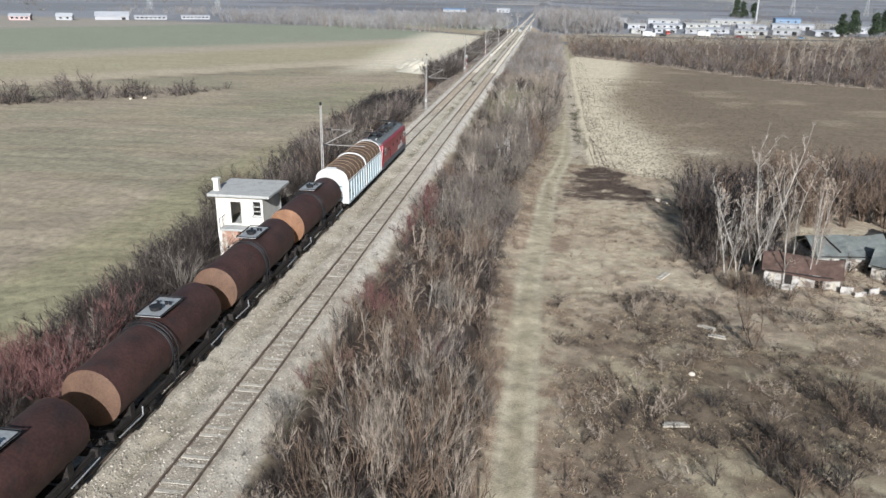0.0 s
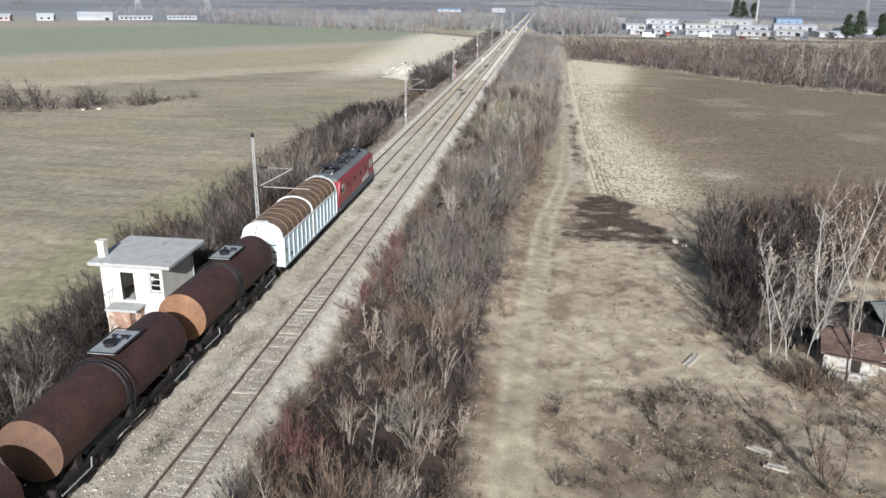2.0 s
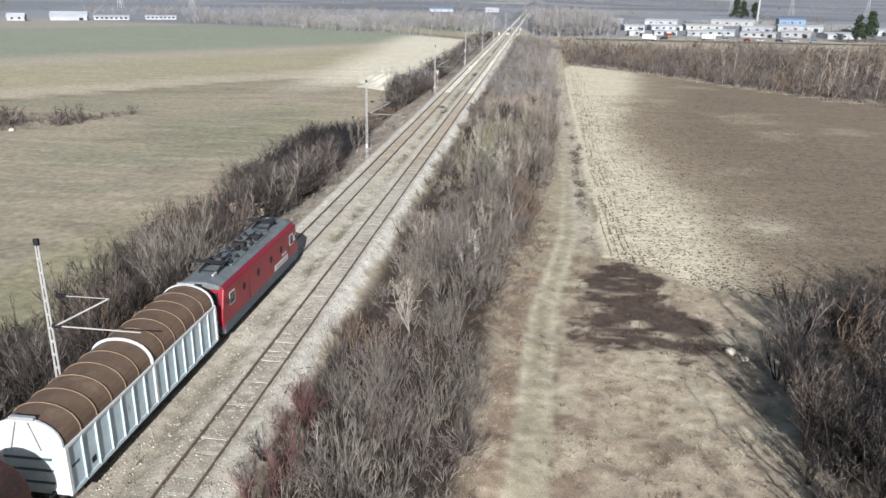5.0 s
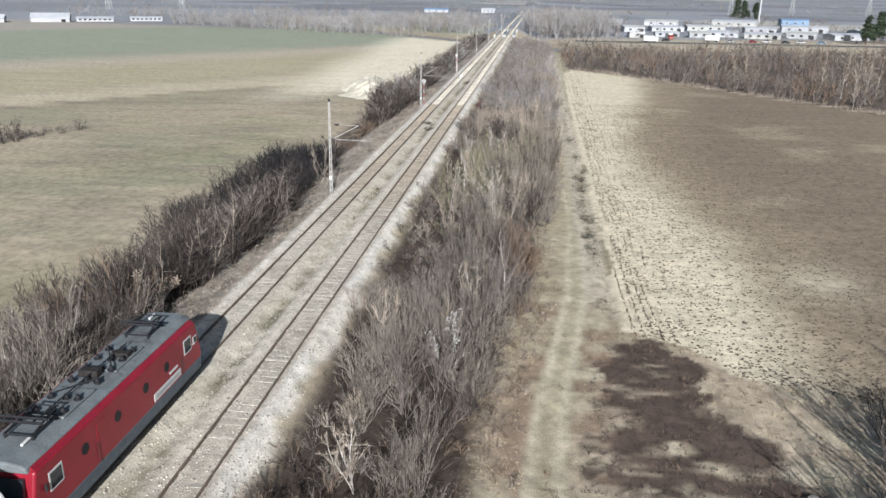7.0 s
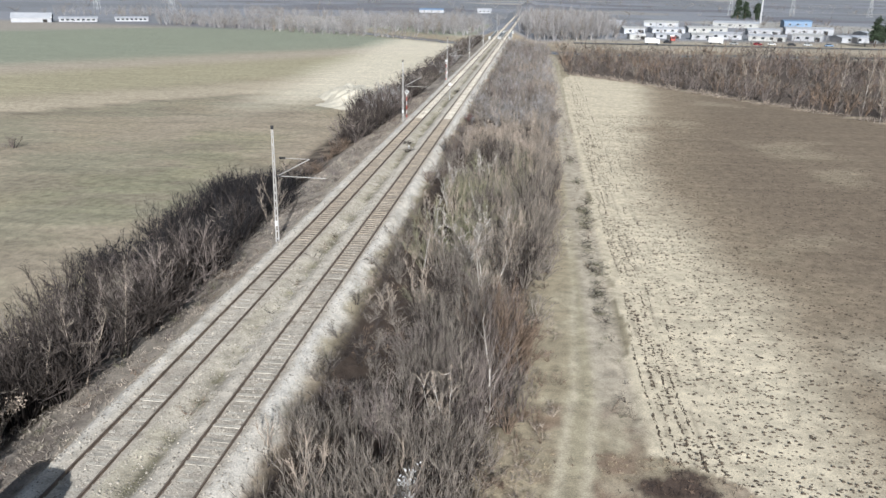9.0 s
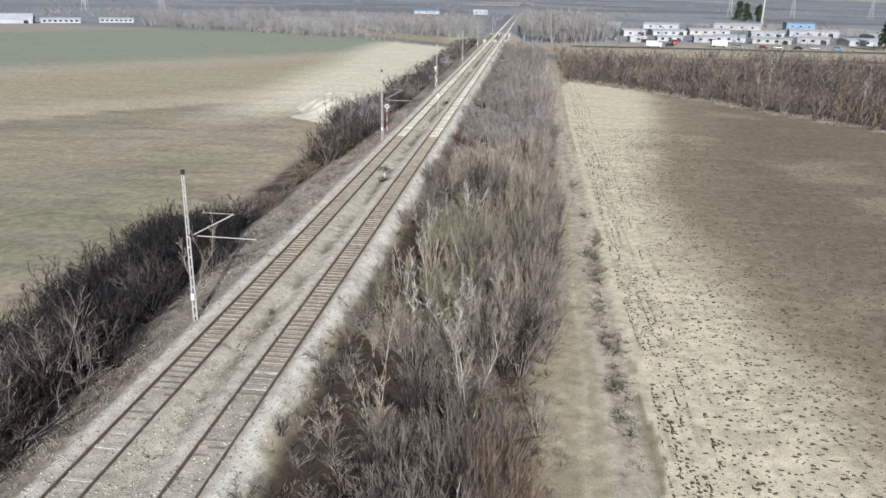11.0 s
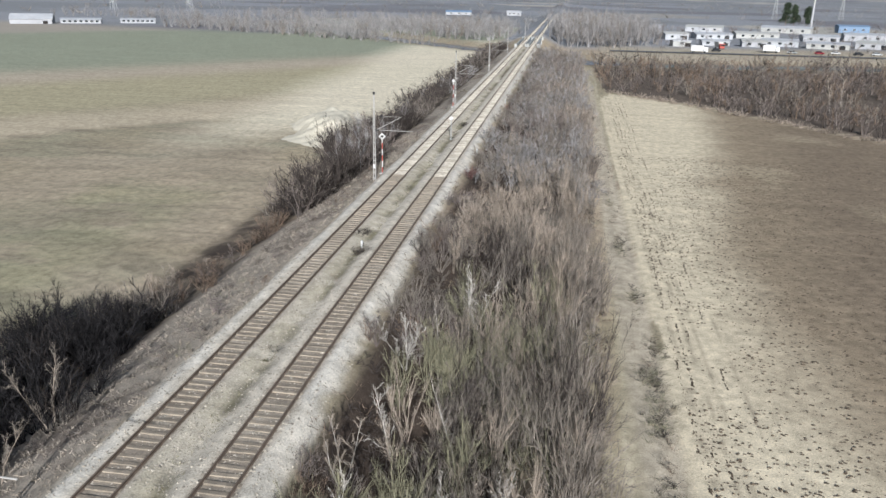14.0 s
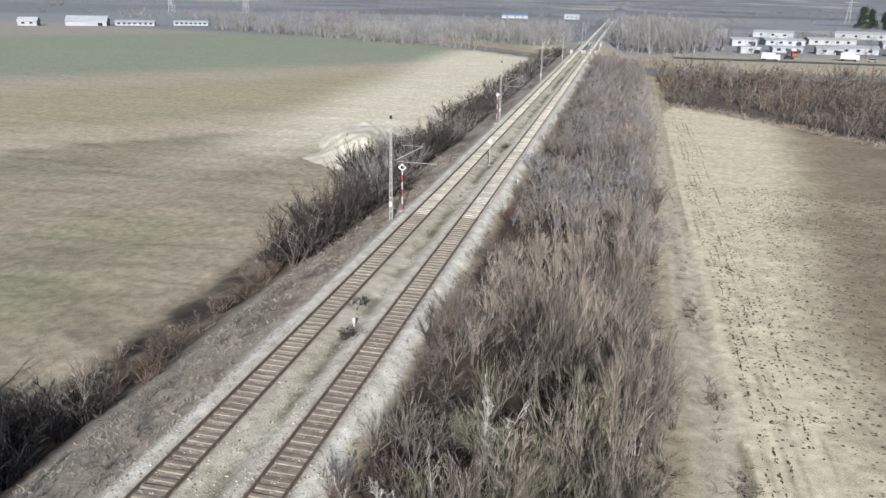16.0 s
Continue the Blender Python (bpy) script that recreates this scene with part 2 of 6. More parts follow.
M_BLUE = material("blue_paint", (0.14, 0.21, 0.31), 0.5, vary=0.1, bump=0.02)
M_PINK = material("pink_render", (0.42, 0.31, 0.30), 0.9, vary=0.1, bump=0.05)
M_ROOFRED = material("red_tile_roof", (0.30, 0.13, 0.09), 0.85, vary=0.2, bump=0.2)
M_PINE = material("pine_needles", (0.035, 0.05, 0.028), 0.8, vary=0.3, bump=0, island=0.4)
M_TYRE = material("tyre_rubber", (0.02, 0.02, 0.02), 0.9, vary=0.2, bump=0.1)
M_TANKEND_DULL = material("dusty_brown_tank_end", (0.11, 0.064, 0.042), 0.75, vary=0.25, scale=1.3, fine=12, bump=0.06)
M_HALL = material("greyish_wall_panels", (0.33, 0.335, 0.35), 0.7, vary=0.15, scale=0.3, fine=3, bump=0.05)
M_HALLROOF = material("pale_roof_sheets", (0.37, 0.38, 0.40), 0.6, vary=0.2, scale=0.2, fine=2, bump=0.05, stain=(0.36, 0.35, 0.34), stain_scale=0.2)
M_REDSIGN = material("red_sign_paint", (0.33, 0.07, 0.055), 0.5, vary=0.1, bump=0.02)

# ---------------------------------------------------------------- ground
TRACK_A, TRACK_B = -17.5, -12.9          # centre lines of the two tracks
Z_RIGHT, Z_LEFT = -5.0, -4.3             # the fields on both sides of the bank
RIVER = ((-520, 1010), (-150, 600), (-45, 481), (6, 426), (30, 420), (120, 436), (520, 452))


def river_off(x, y):
    """Distance from the river's centre line."""
    x, y = np.asarray(x, float), np.asarray(y, float)
    best = np.full(np.shape(x), 1e9)
    for (x0, y0), (x1, y1) in zip(RIVER, RIVER[1:]):
        dx, dy = x1 - x0, y1 - y0
        t = np.clip(((x - x0) * dx + (y - y0) * dy) / (dx * dx + dy * dy), 0, 1)
        best = np.minimum(best, np.hypot(x - x0 - t * dx, y - y0 - t * dy))
    return best


def path_x(y):
    return np.interp(y, (0, 45, 60, 70, 85, 100, 120, 140, 200, 270, 346, 400), (1.0, 0.9, 0.8, 1.1, 2.0, 2.6, 5.2, 5.9, 6.8, 7.6, 8.4, 8.0))


def ground_z(x, y):
    x, y = np.asarray(x, float), np.asarray(y, float)
    z = np.interp(x, (-60, -38, -33, -28, -23, -21.2, -19.9, -19.3, -16.2, -15.2, -14.2, -11.5, -10.7, -9.3, -3.0, 0.0, 3.0, 40, 60),
                  (Z_LEFT, Z_LEFT, -4.5, -3.7, -1.3, -0.95, -0.62, -0.17, -0.17, -0.40, -0.17, -0.17, -0.62, -1.3, -4.3, -4.85, Z_RIGHT, Z_RIGHT, Z_RIGHT))
    off = (step(x, -9, 0) + step(-x, 22, 30))
    px = path_x(y)
    near = step(-np.abs(x - px), -2.4, -1.4) * (y < 400)
    rough = (1 - 0.75 * near) * step(x, 1.5, 4.0) * step(-x, -60, -40) * step(-y, -112, -104) * (y > 0)
    z = z + off * ((fbm(x, y, 7, 3) - 0.5) * (0.55 - 0.43 * step(x, 0, 3)) + (vnoise(x, y, 1.3, 8) - 0.5) * (0.14 - 0.09 * step(x, 0, 3)) * (np.abs(x) < 80))
    z = z + rough * ((vnoise(x, y, 3.0, 18) - 0.5) * 0.05 + (vnoise(x, y, 0.75, 28) - 0.5) * 0.08)
    z = z + 0.09 * (vnoise(x, y, 0.7, 77) - 0.35) * step(np.minimum(np.abs(x - TRACK_A), np.abs(x - TRACK_B)), 1.2, 1.6) * (np.abs(x + 15.2) < 4.6)
    for c in (TRACK_A, TRACK_B):
        z = z + 0.095 * step(np.abs(x - c), 0.8, 1.05) * step(-np.abs(x - c), -2.0, -1.6) + (0.016 - 0.05 * step(y, 118, 140) + 0.035 * (vnoise(x, y, 0.55, 79) - 0.5)) * step(-np.abs(x - c), -1.05, -0.8)
    # wheel ruts of the dirt track
    rut = np.exp(-((np.abs(x - px) - 0.75) / 0.28) ** 2)
    z = z - near * rut * 0.07
    # the ditch along the edge of the ploughed field
    z = z - 0.25 * np.exp(-((x - 7.9 - 0.4 * (vnoise(y, y * 0, 9, 4) - .5)) / 0.35) ** 2) * step(y, 114, 120) * step(-y, -300, -290)
    # river bed
    d = np.abs(river_off(x, y))
    cut = step(-d, -16, -8)
    z = z * (1 - cut) - 8.0 * cut
    return z


def zone(bits, colour, w, col):
    for i in range(3):
        col[..., i] = col[..., i] * (1 - w) + colour[i] * w


def inside(x, y, poly):
    """1 inside the polygon."""
    res = np.zeros(np.shape(x), bool)
    k = len(poly)
    for i in range(k):
        (x0, y0), (x1, y1) = poly[i], poly[(i + 1) % k]
        cond = ((y0 > y) != (y1 > y)) & (x < (x1 - x0) * (y - y0) / ((y1 - y0) or 1e-9) + x0)
        res ^= cond
    return res.astype(float)


BURNT = ((4.0, 92.5), (5.2, 103), (5.6, 110), (9.5, 112), (11.5, 112), (13, 108), (12.2, 103.5), (15.5, 97.5), (17, 94.5), (13, 91.5), (9, 92.5))
FIELD = ((8.4, 113.5), (12, 111.8), (16, 106.8), (22, 105), (40, 106), (120, 112), (160, 150), (98, 229), (74, 240), (54, 268), (29, 304), (12, 322), (8.2, 300), (8.0, 200))
WOOD = ((11, 326), (29, 308), (54, 271), (74, 243), (98, 232), (165, 215), (190, 408), (90, 410), (30, 400), (13, 402), (10.5, 390))


def soil(x, y):
    """Base colour of the ground: dry grass, ballast, fields, litter, burnt patch, haze over the far fields."""
    col = np.empty(x.shape + (3,))
    n1, n2, n3 = fbm(x, y, 9, 21), fbm(x, y, 2.2, 33), fbm(x, y, 40, 5)
    wx, wy = x + 2.2 * (fbm(x, y, 5, 61) - 0.5), y + 2.2 * (fbm(x, y, 5, 71) - 0.5)
    col[...] = (0.385, 0.31, 0.218)
    zone(0, (0.25, 0.198, 0.132), step(n1 * 0.4 + n2 * 0.6, 0.50, 0.66) * 0.6, col)
    zone(0, (0.255, 0.225, 0.135), step(n3, 0.55, 0.7) * 0.55, col)
    zone(0, (0.40, 0.345, 0.235), step(n2, 0.56, 0.72) * 0.7, col)
    # rough ground with dark litter near the start
    zone(0, (0.10, 0.066, 0.045), step(-y, -64, -52) * step(0.6 * fbm(x, y, 6, 91) + 0.4 * fbm(x, y, 1.6, 92), 0.38, 0.52) * step(x, 2.5, 4.5) * 0.72, col)
    zone(0, (0.15, 0.112, 0.078), step(0.6 * fbm(x, y, 1.1, 93, 2) + 0.4 * n1, 0.52, 0.66) * step(x, 1.5, 3.5) * step(-y, -112, -100) * 0.65, col)
    zone(0, (0.47, 0.40, 0.28), step(fbm(x, y, 3.2, 96), 0.54, 0.66) * step(x, 1.5, 3.5) * step(-y, -112, -100) * step(y, 50, 62) * 0.7, col)
    # left field, in strips
    v = y - 1.2 * x + 10 * (n3 - 0.5)
    lf = step(-x, 31, 36)
    base = np.empty_like(col)
    base[...] = (0.315, 0.26, 0.182)
    zone(0, (0.25, 0.228, 0.152), step(fbm(x * 0.5, y, 16, 7), 0.46, 0.62) * 0.8, base)
    zone(0, (0.215, 0.178, 0.125), step(fbm(x * 0.4, y, 5, 107), 0.55, 0.7) * 0.6, base)
    zone(0, (0.30, 0.25, 0.165), step(n1, 0.55, 0.75) * 0.7, base)
    zone(0, (0.25, 0.23, 0.125), step(-np.abs(x + 39), -7, -3) * step(-y, -130, -100) * 0.7, base)
    zone(0, (0.235, 0.235, 0.13), step(-np.abs(x + 46 + 6 * n1), -13, -5) * step(y, 130, 160) * step(-y, -215, -195) * step(n2 * 0.5 + n1 * 0.5, 0.38, 0.56) * 0.4, base)
    zone(0, (0.40, 0.335, 0.235), step(v, 330, 334) * step(-v, -380, -350), base)
    zone(0, (0.17, 0.14, 0.10), np.exp(-((v - 332) / 1.6) ** 2) * 0.7 * step(-x, 60, 80), base)
    zone(0, (0.335, 0.295, 0.185), step(v, 352, 385), base)
    zone(0, (0.37, 0.31, 0.23), step(v, 430, 470), base)
    zone(0, (0.245, 0.258, 0.185), step(v, 470, 525), base)
    zone(0, (0.31, 0.275, 0.225), step(v, 780, 840), base)
    zone(0, (0.62, 0.55, 0.41), step(x + 0.06 * y + 8 * (n3 - 0.5), -56, -36) * step(v, 275, 325) * step(-v, -590, -540) * (0.75 + 0.25 * n2), base)
    base *= 1.05
    for i in range(3):
        col[..., i] = col[..., i] * (1 - lf) + base[..., i] * lf
    # right ploughed field
    rf = inside(wx, wy, FIELD)
    pf = np.empty_like(col)
    pf[...] = (0.57, 0.49, 0.345)
    edge = x - 11.0 - 0.012 * np.clip(y - 110, 0, 40) + 0.045 * np.clip(y - 150, 0, 60) - 0.2 * np.clip(y - 195, 0, 80) + 8 * (fbm(x, y, 14, 44) - 0.5)
    edge = edge - 2.5 * step(-y, -165, -125)
    zone(0, (0.265, 0.208, 0.138), step(edge, 1.5, 12.0), pf)
    zone(0, (0.195, 0.15, 0.103), step(edge, 8.0, 24.0), pf)
    for rx, rw in ((9.4, 0.16), (10.5, 0.12), (11.2, 0.16), (13.0, 0.1)):
        zone(0, (0.22, 0.18, 0.13), np.exp(-((x - rx - 0.25 * vnoise(y, y * 0, 12, 4)) / rw) ** 2) * step(vnoise(x, y, 2.0, 49), 0.35, 0.65) * 0.5, pf)
    zone(0, (0.36, 0.30, 0.20), step(fbm(x, y, 15, 47), 0.62, 0.76) * step(edge, 5, 12) * 0.45, pf)
    zone(0, (0.44, 0.375, 0.265), np.exp(-((x - 27 - 2 * (n1 - .5)) / 4) ** 2 - ((y - 127) / 4.5) ** 2) * 0.8, pf)
    for i in range(3):
        col[..., i] = col[..., i] * (1 - rf) + pf[..., i] * rf
    # burnt patch
    burnt = sum(inside(x + 5.0 * (fbm(x, y, 3.0, 200 + 9 * i) - 0.5), y + 7.0 * (fbm(x, y, 3.0, 300 + 9 * i) - 0.5), BURNT) for i in range(6)) / 6
    zone(0, (0.088, 0.062, 0.047), step(burnt * 0.5 + 0.95 * fbm(x * 0.4, y, 1.3, 35, 3) * (burnt > 0), 0.80, 1.0), col)
    # dirt track: pale ruts, greener middle
    px = path_x(y)
    d = np.abs(x - px + 0.7 * (n1 - 0.5))
    on = (y < 400)
    verge = step(-np.abs(x - px - 0.2), -4.2, -2.4) * (y < 118)
    zone(0, (0.215, 0.15, 0.102), verge * step(fbm(x, y, 2.0, 95) + 0.16 * step(px - x, 0.5, 1.5), 0.50, 0.62) * 0.8, col)
    zone(0, (0.35, 0.305, 0.20), step(-d, -1.35, -1.0) * on * (0.55 + 0.4 * n2), col)
    zone(0, (0.46, 0.40, 0.29), np.exp(-((d - 0.78) / 0.3) ** 2) * on * (0.2 + 0.5 * step(0.5 * n1 + 0.5 * n2, 0.38, 0.58)), col)
    zone(0, (0.43, 0.37, 0.285), step(x, 5.3, 6.1) * step(-x, -8.4, -7.9) * step(y, 112, 122) * step(-y, -345, -330) * 0.7, col)
    # litter under the thickets on the bank, with their shade mixed into its colour
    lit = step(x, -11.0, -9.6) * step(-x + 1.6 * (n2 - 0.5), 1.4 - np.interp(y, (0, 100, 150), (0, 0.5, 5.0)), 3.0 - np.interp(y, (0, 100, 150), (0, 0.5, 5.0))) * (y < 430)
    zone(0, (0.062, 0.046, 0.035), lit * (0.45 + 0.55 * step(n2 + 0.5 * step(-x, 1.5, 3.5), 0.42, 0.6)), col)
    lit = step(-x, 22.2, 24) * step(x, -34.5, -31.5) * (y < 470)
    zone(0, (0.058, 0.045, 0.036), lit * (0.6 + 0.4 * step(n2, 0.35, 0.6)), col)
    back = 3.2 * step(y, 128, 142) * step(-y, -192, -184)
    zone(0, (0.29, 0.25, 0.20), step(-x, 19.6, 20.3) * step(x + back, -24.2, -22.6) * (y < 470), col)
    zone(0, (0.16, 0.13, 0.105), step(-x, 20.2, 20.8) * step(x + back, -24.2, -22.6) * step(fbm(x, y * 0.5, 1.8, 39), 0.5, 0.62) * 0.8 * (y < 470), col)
    # ballast bed, weeds between the tracks
    bed = step(x + 1.0 * (n2 - 0.5), -20.1, -19.4) * step(-x - 1.6 * (n2 - 0.5), 10.4, 11.2)
    zone(0, (0.50, 0.448, 0.366), bed * (0.8 + 0.2 * n2), col)
    zone(0, (0.57, 0.53, 0.46), bed * np.clip(step(x + 0.8 * (n2 - 0.5), -12.1, -11.5) + 0.8 * step(-x + 0.8 * (n2 - .5), 18.5, 19.0), 0, 1) * (0.55 + 0.45 * step(n2, 0.35, 0.6)), col)
    zone(0, (0.40, 0.355, 0.265), bed * step(-np.abs(x + 15.9), -0.9, -0.3) * (0.4 + 0.6 * step(n2, 0.4, 0.6)), col)
    for c in (TRACK_A, TRACK_B):
        old = np.clip(step(y, 118, 148) * (0.25 + 0.75 * step(-y, -190, -160)) + 0.8 * step(-y, -88, -66), 0, 1)
        zone(0, (0.36, 0.315, 0.25), bed * step(-np.abs(x - c), -1.15, -0.7) * (0.45 + 0.55 * step(n1, 0.35, 0.65)), col)
        zone(0, (0.255, 0.21, 0.16), bed * step(-np.abs(x - c), -1.0, -0.7) * old * (0.55 + 0.45 * step(n2, 0.35, 0.6)), col)
    zone(0, (0.15, 0.132, 0.08), np.exp(-((x + 15.2 + 0.5 * (n1 - 0.5)) / 0.38) ** 2) * step(n1 * .5 + n2 * .5, 0.40, 0.52) * 0.95, col)
    zone(0, (0.35, 0.30, 0.225), bed * step(-y, -98, -62) * (0.25 + 0.6 * step(n1 * 0.5 + n2 * 0.5, 0.4, 0.6)), col)
    # litter in the wood, river banks, far fields tinted blue-grey with painted haze
    zone(0, (0.09, 0.07, 0.058), inside(wx, wy, WOOD) * 0.9, col)
    rd = np.abs(river_off(x, y))
    zone(0, (0.27, 0.22, 0.15), step(-rd, -26, -14), col)
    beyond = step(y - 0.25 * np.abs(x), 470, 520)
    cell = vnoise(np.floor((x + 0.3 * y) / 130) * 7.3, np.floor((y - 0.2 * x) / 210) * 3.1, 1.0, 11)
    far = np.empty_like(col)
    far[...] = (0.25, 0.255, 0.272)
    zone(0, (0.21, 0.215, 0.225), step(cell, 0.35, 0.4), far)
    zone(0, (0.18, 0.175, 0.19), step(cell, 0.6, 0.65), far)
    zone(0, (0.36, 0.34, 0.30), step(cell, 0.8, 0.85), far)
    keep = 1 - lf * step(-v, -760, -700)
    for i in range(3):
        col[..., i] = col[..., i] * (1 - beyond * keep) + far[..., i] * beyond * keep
    # dry grass between the river and the trading estate
    zone(0, (0.38, 0.33, 0.245), step(x, 12, 20) * step(y, 402, 412) * step(-y, -545, -500) * (0.55 + 0.45 * n1) * step(rd, 12, 18), col)
    grey = (col * np.array([0.3, 0.55, 0.15])).sum(-1, keepdims=True)
    return col * 0.9 + grey * 0.1


def steps(knots):
    """Grid lines: (from, to, step) stretches, then growing steps outwards."""
    out = []
    for a, b, s in knots:
        out += list(np.arange(a, b - s * 0.5, s))
    return out + [knots[-1][1]]


def grow(start, end, first, rate):
    out, v, s = [], start, first
    while v < end:
        s *= rate
        v += s
        out.append(v)
    return out


gx = [-v for v in grow(36, 3500, 0.8, 1.1)][::-1] + steps([(-36, -21, 0.6), (-21, -9, 0.25), (-9, 0, 0.6), (0, 8.4, 0.36), (8.4, 13.4, 0.25), (13.4, 26, 0.42), (26, 34, 0.6)]) + grow(34, 3500, 0.8, 1.1)
gy = [-v for v in grow(0, 700, 2, 1.25)][::-1] + steps([(0, 15, 1.0), (15, 115, 0.36), (115, 230, 0.7)]) + grow(230, 7000, 0.8, 1.035)
GX, GY = np.meshgrid(np.array(gx), np.array(gy))
GZ = ground_z(GX, GY)
GZ = GZ + 70 * step(GY, 3000, 6500) * (0.3 + fbm(GX, GY, 1800, 51)) * 0.8
nx, ny = len(gx), len(gy)
idx = np.arange(nx * ny).reshape(ny, nx)
quads = np.stack([idx[:-1, :-1], idx[:-1, 1:], idx[1:, 1:], idx[1:, :-1]], -1).reshape(-1, 4)
g_mesh = mesh_np("ground", np.stack([GX, GY, GZ], -1).reshape(-1, 3), quads, (M_GROUND,))
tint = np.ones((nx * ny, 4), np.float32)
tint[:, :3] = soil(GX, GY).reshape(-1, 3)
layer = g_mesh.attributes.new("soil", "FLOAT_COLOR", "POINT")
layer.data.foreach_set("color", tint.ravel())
g_mesh.polygons.foreach_set("use_smooth", np.ones(len(quads), bool))
ground = tagged(new("ground", g_mesh), "dry winter fields, dirt track, ballast bank and bare soil", "ground", kind="structure")


def gz(x, y):
    return float(ground_z(np.array([x]), np.array([y]))[0])


# ---------------------------------------------------------------- railway
def rail_outline(c):
    h = ((-0.036, 0), (0.036, 0), (0.036, -0.04), (0.012, -0.05), (0.012, -0.13), (0.07, -0.15), (0.07, -0.16), (-0.07, -0.16), (-0.07, -0.15),
         (-0.012, -0.13), (-0.012, -0.05), (-0.036, -0.04))
    return [(c + a, b) for a, b in h]


def sleeper_mesh(mat):
    bm = boxes((-1.3, 1.3, -0.125, 0.125, -0.33, -0.135))
    bmesh.ops.bevel(bm, geom=[e for e in bm.edges if all(v.co.z > -0.2 for v in e.verts)], offset=0.02, segments=1, profile=0.5, affect="EDGES")
    me = bpy.data.meshes.new("sleeper")
    bm.to_mesh(me)
    bm.free()
    me.materials.append(mat)
    return me


sleeper_data = sleeper_mesh(M_SLEEPER)
sleeper_dark = sleeper_mesh(M_SLEEPER_OLD)


def railway(cx, name, label):
    tr = thing(name, cx, 0, 0, label, "railway track", kind="structure")
    for s in (-0.75, 0.75):
        part("rail", sweep_y(rail_outline(s), -60, 1600), M_RAIL, tr, "rust-brown steel rail")
    rnd = random.Random(int(-cx * 10))
    far_v, far_f = [], []
    y, k = -20.0, 0
    while y < 900:
        j = rnd.uniform(-0.03, 0.03)
        if 20 <= y < 198:
            ob = new("sleeper", sleeper_data if rnd.uniform(114, 128) > y else sleeper_dark)
            ob.parent = tr
            ob.matrix_basis = pose(rnd.uniform(-0.03, 0.03), y + j, rnd.uniform(-0.035, 0.0), 0, 0, rnd.uniform(-1.2, 1.2))
        else:
            b = len(far_v)
            for dz in (-0.33, -0.14):
                far_v += [(-1.3, y - 0.125, dz), (1.3, y - 0.125, dz), (1.3, y + 0.125, dz), (-1.3, y + 0.125, dz)]
            far_f += [(b + 4, b + 5, b + 6, b + 7), (b, b + 1, b + 5, b + 4), (b + 1, b + 2, b + 6, b + 5), (b + 2, b + 3, b + 7, b + 6), (b + 3, b, b + 4, b + 7)]
        y += 0.6
    o = new("sleeper", mesh_np("far_sleepers", far_v, far_f, (M_SLEEPER_FAR,)))
    o.parent = tr
    tagged(o, kind="stuff")
    return tr


railway(TRACK_A, "track_1", "railway track with rusty rails and weathered sleepers in ballast")
railway(TRACK_B, "track_2", "overgrown railway track with worn sleepers sunk in pale ballast")

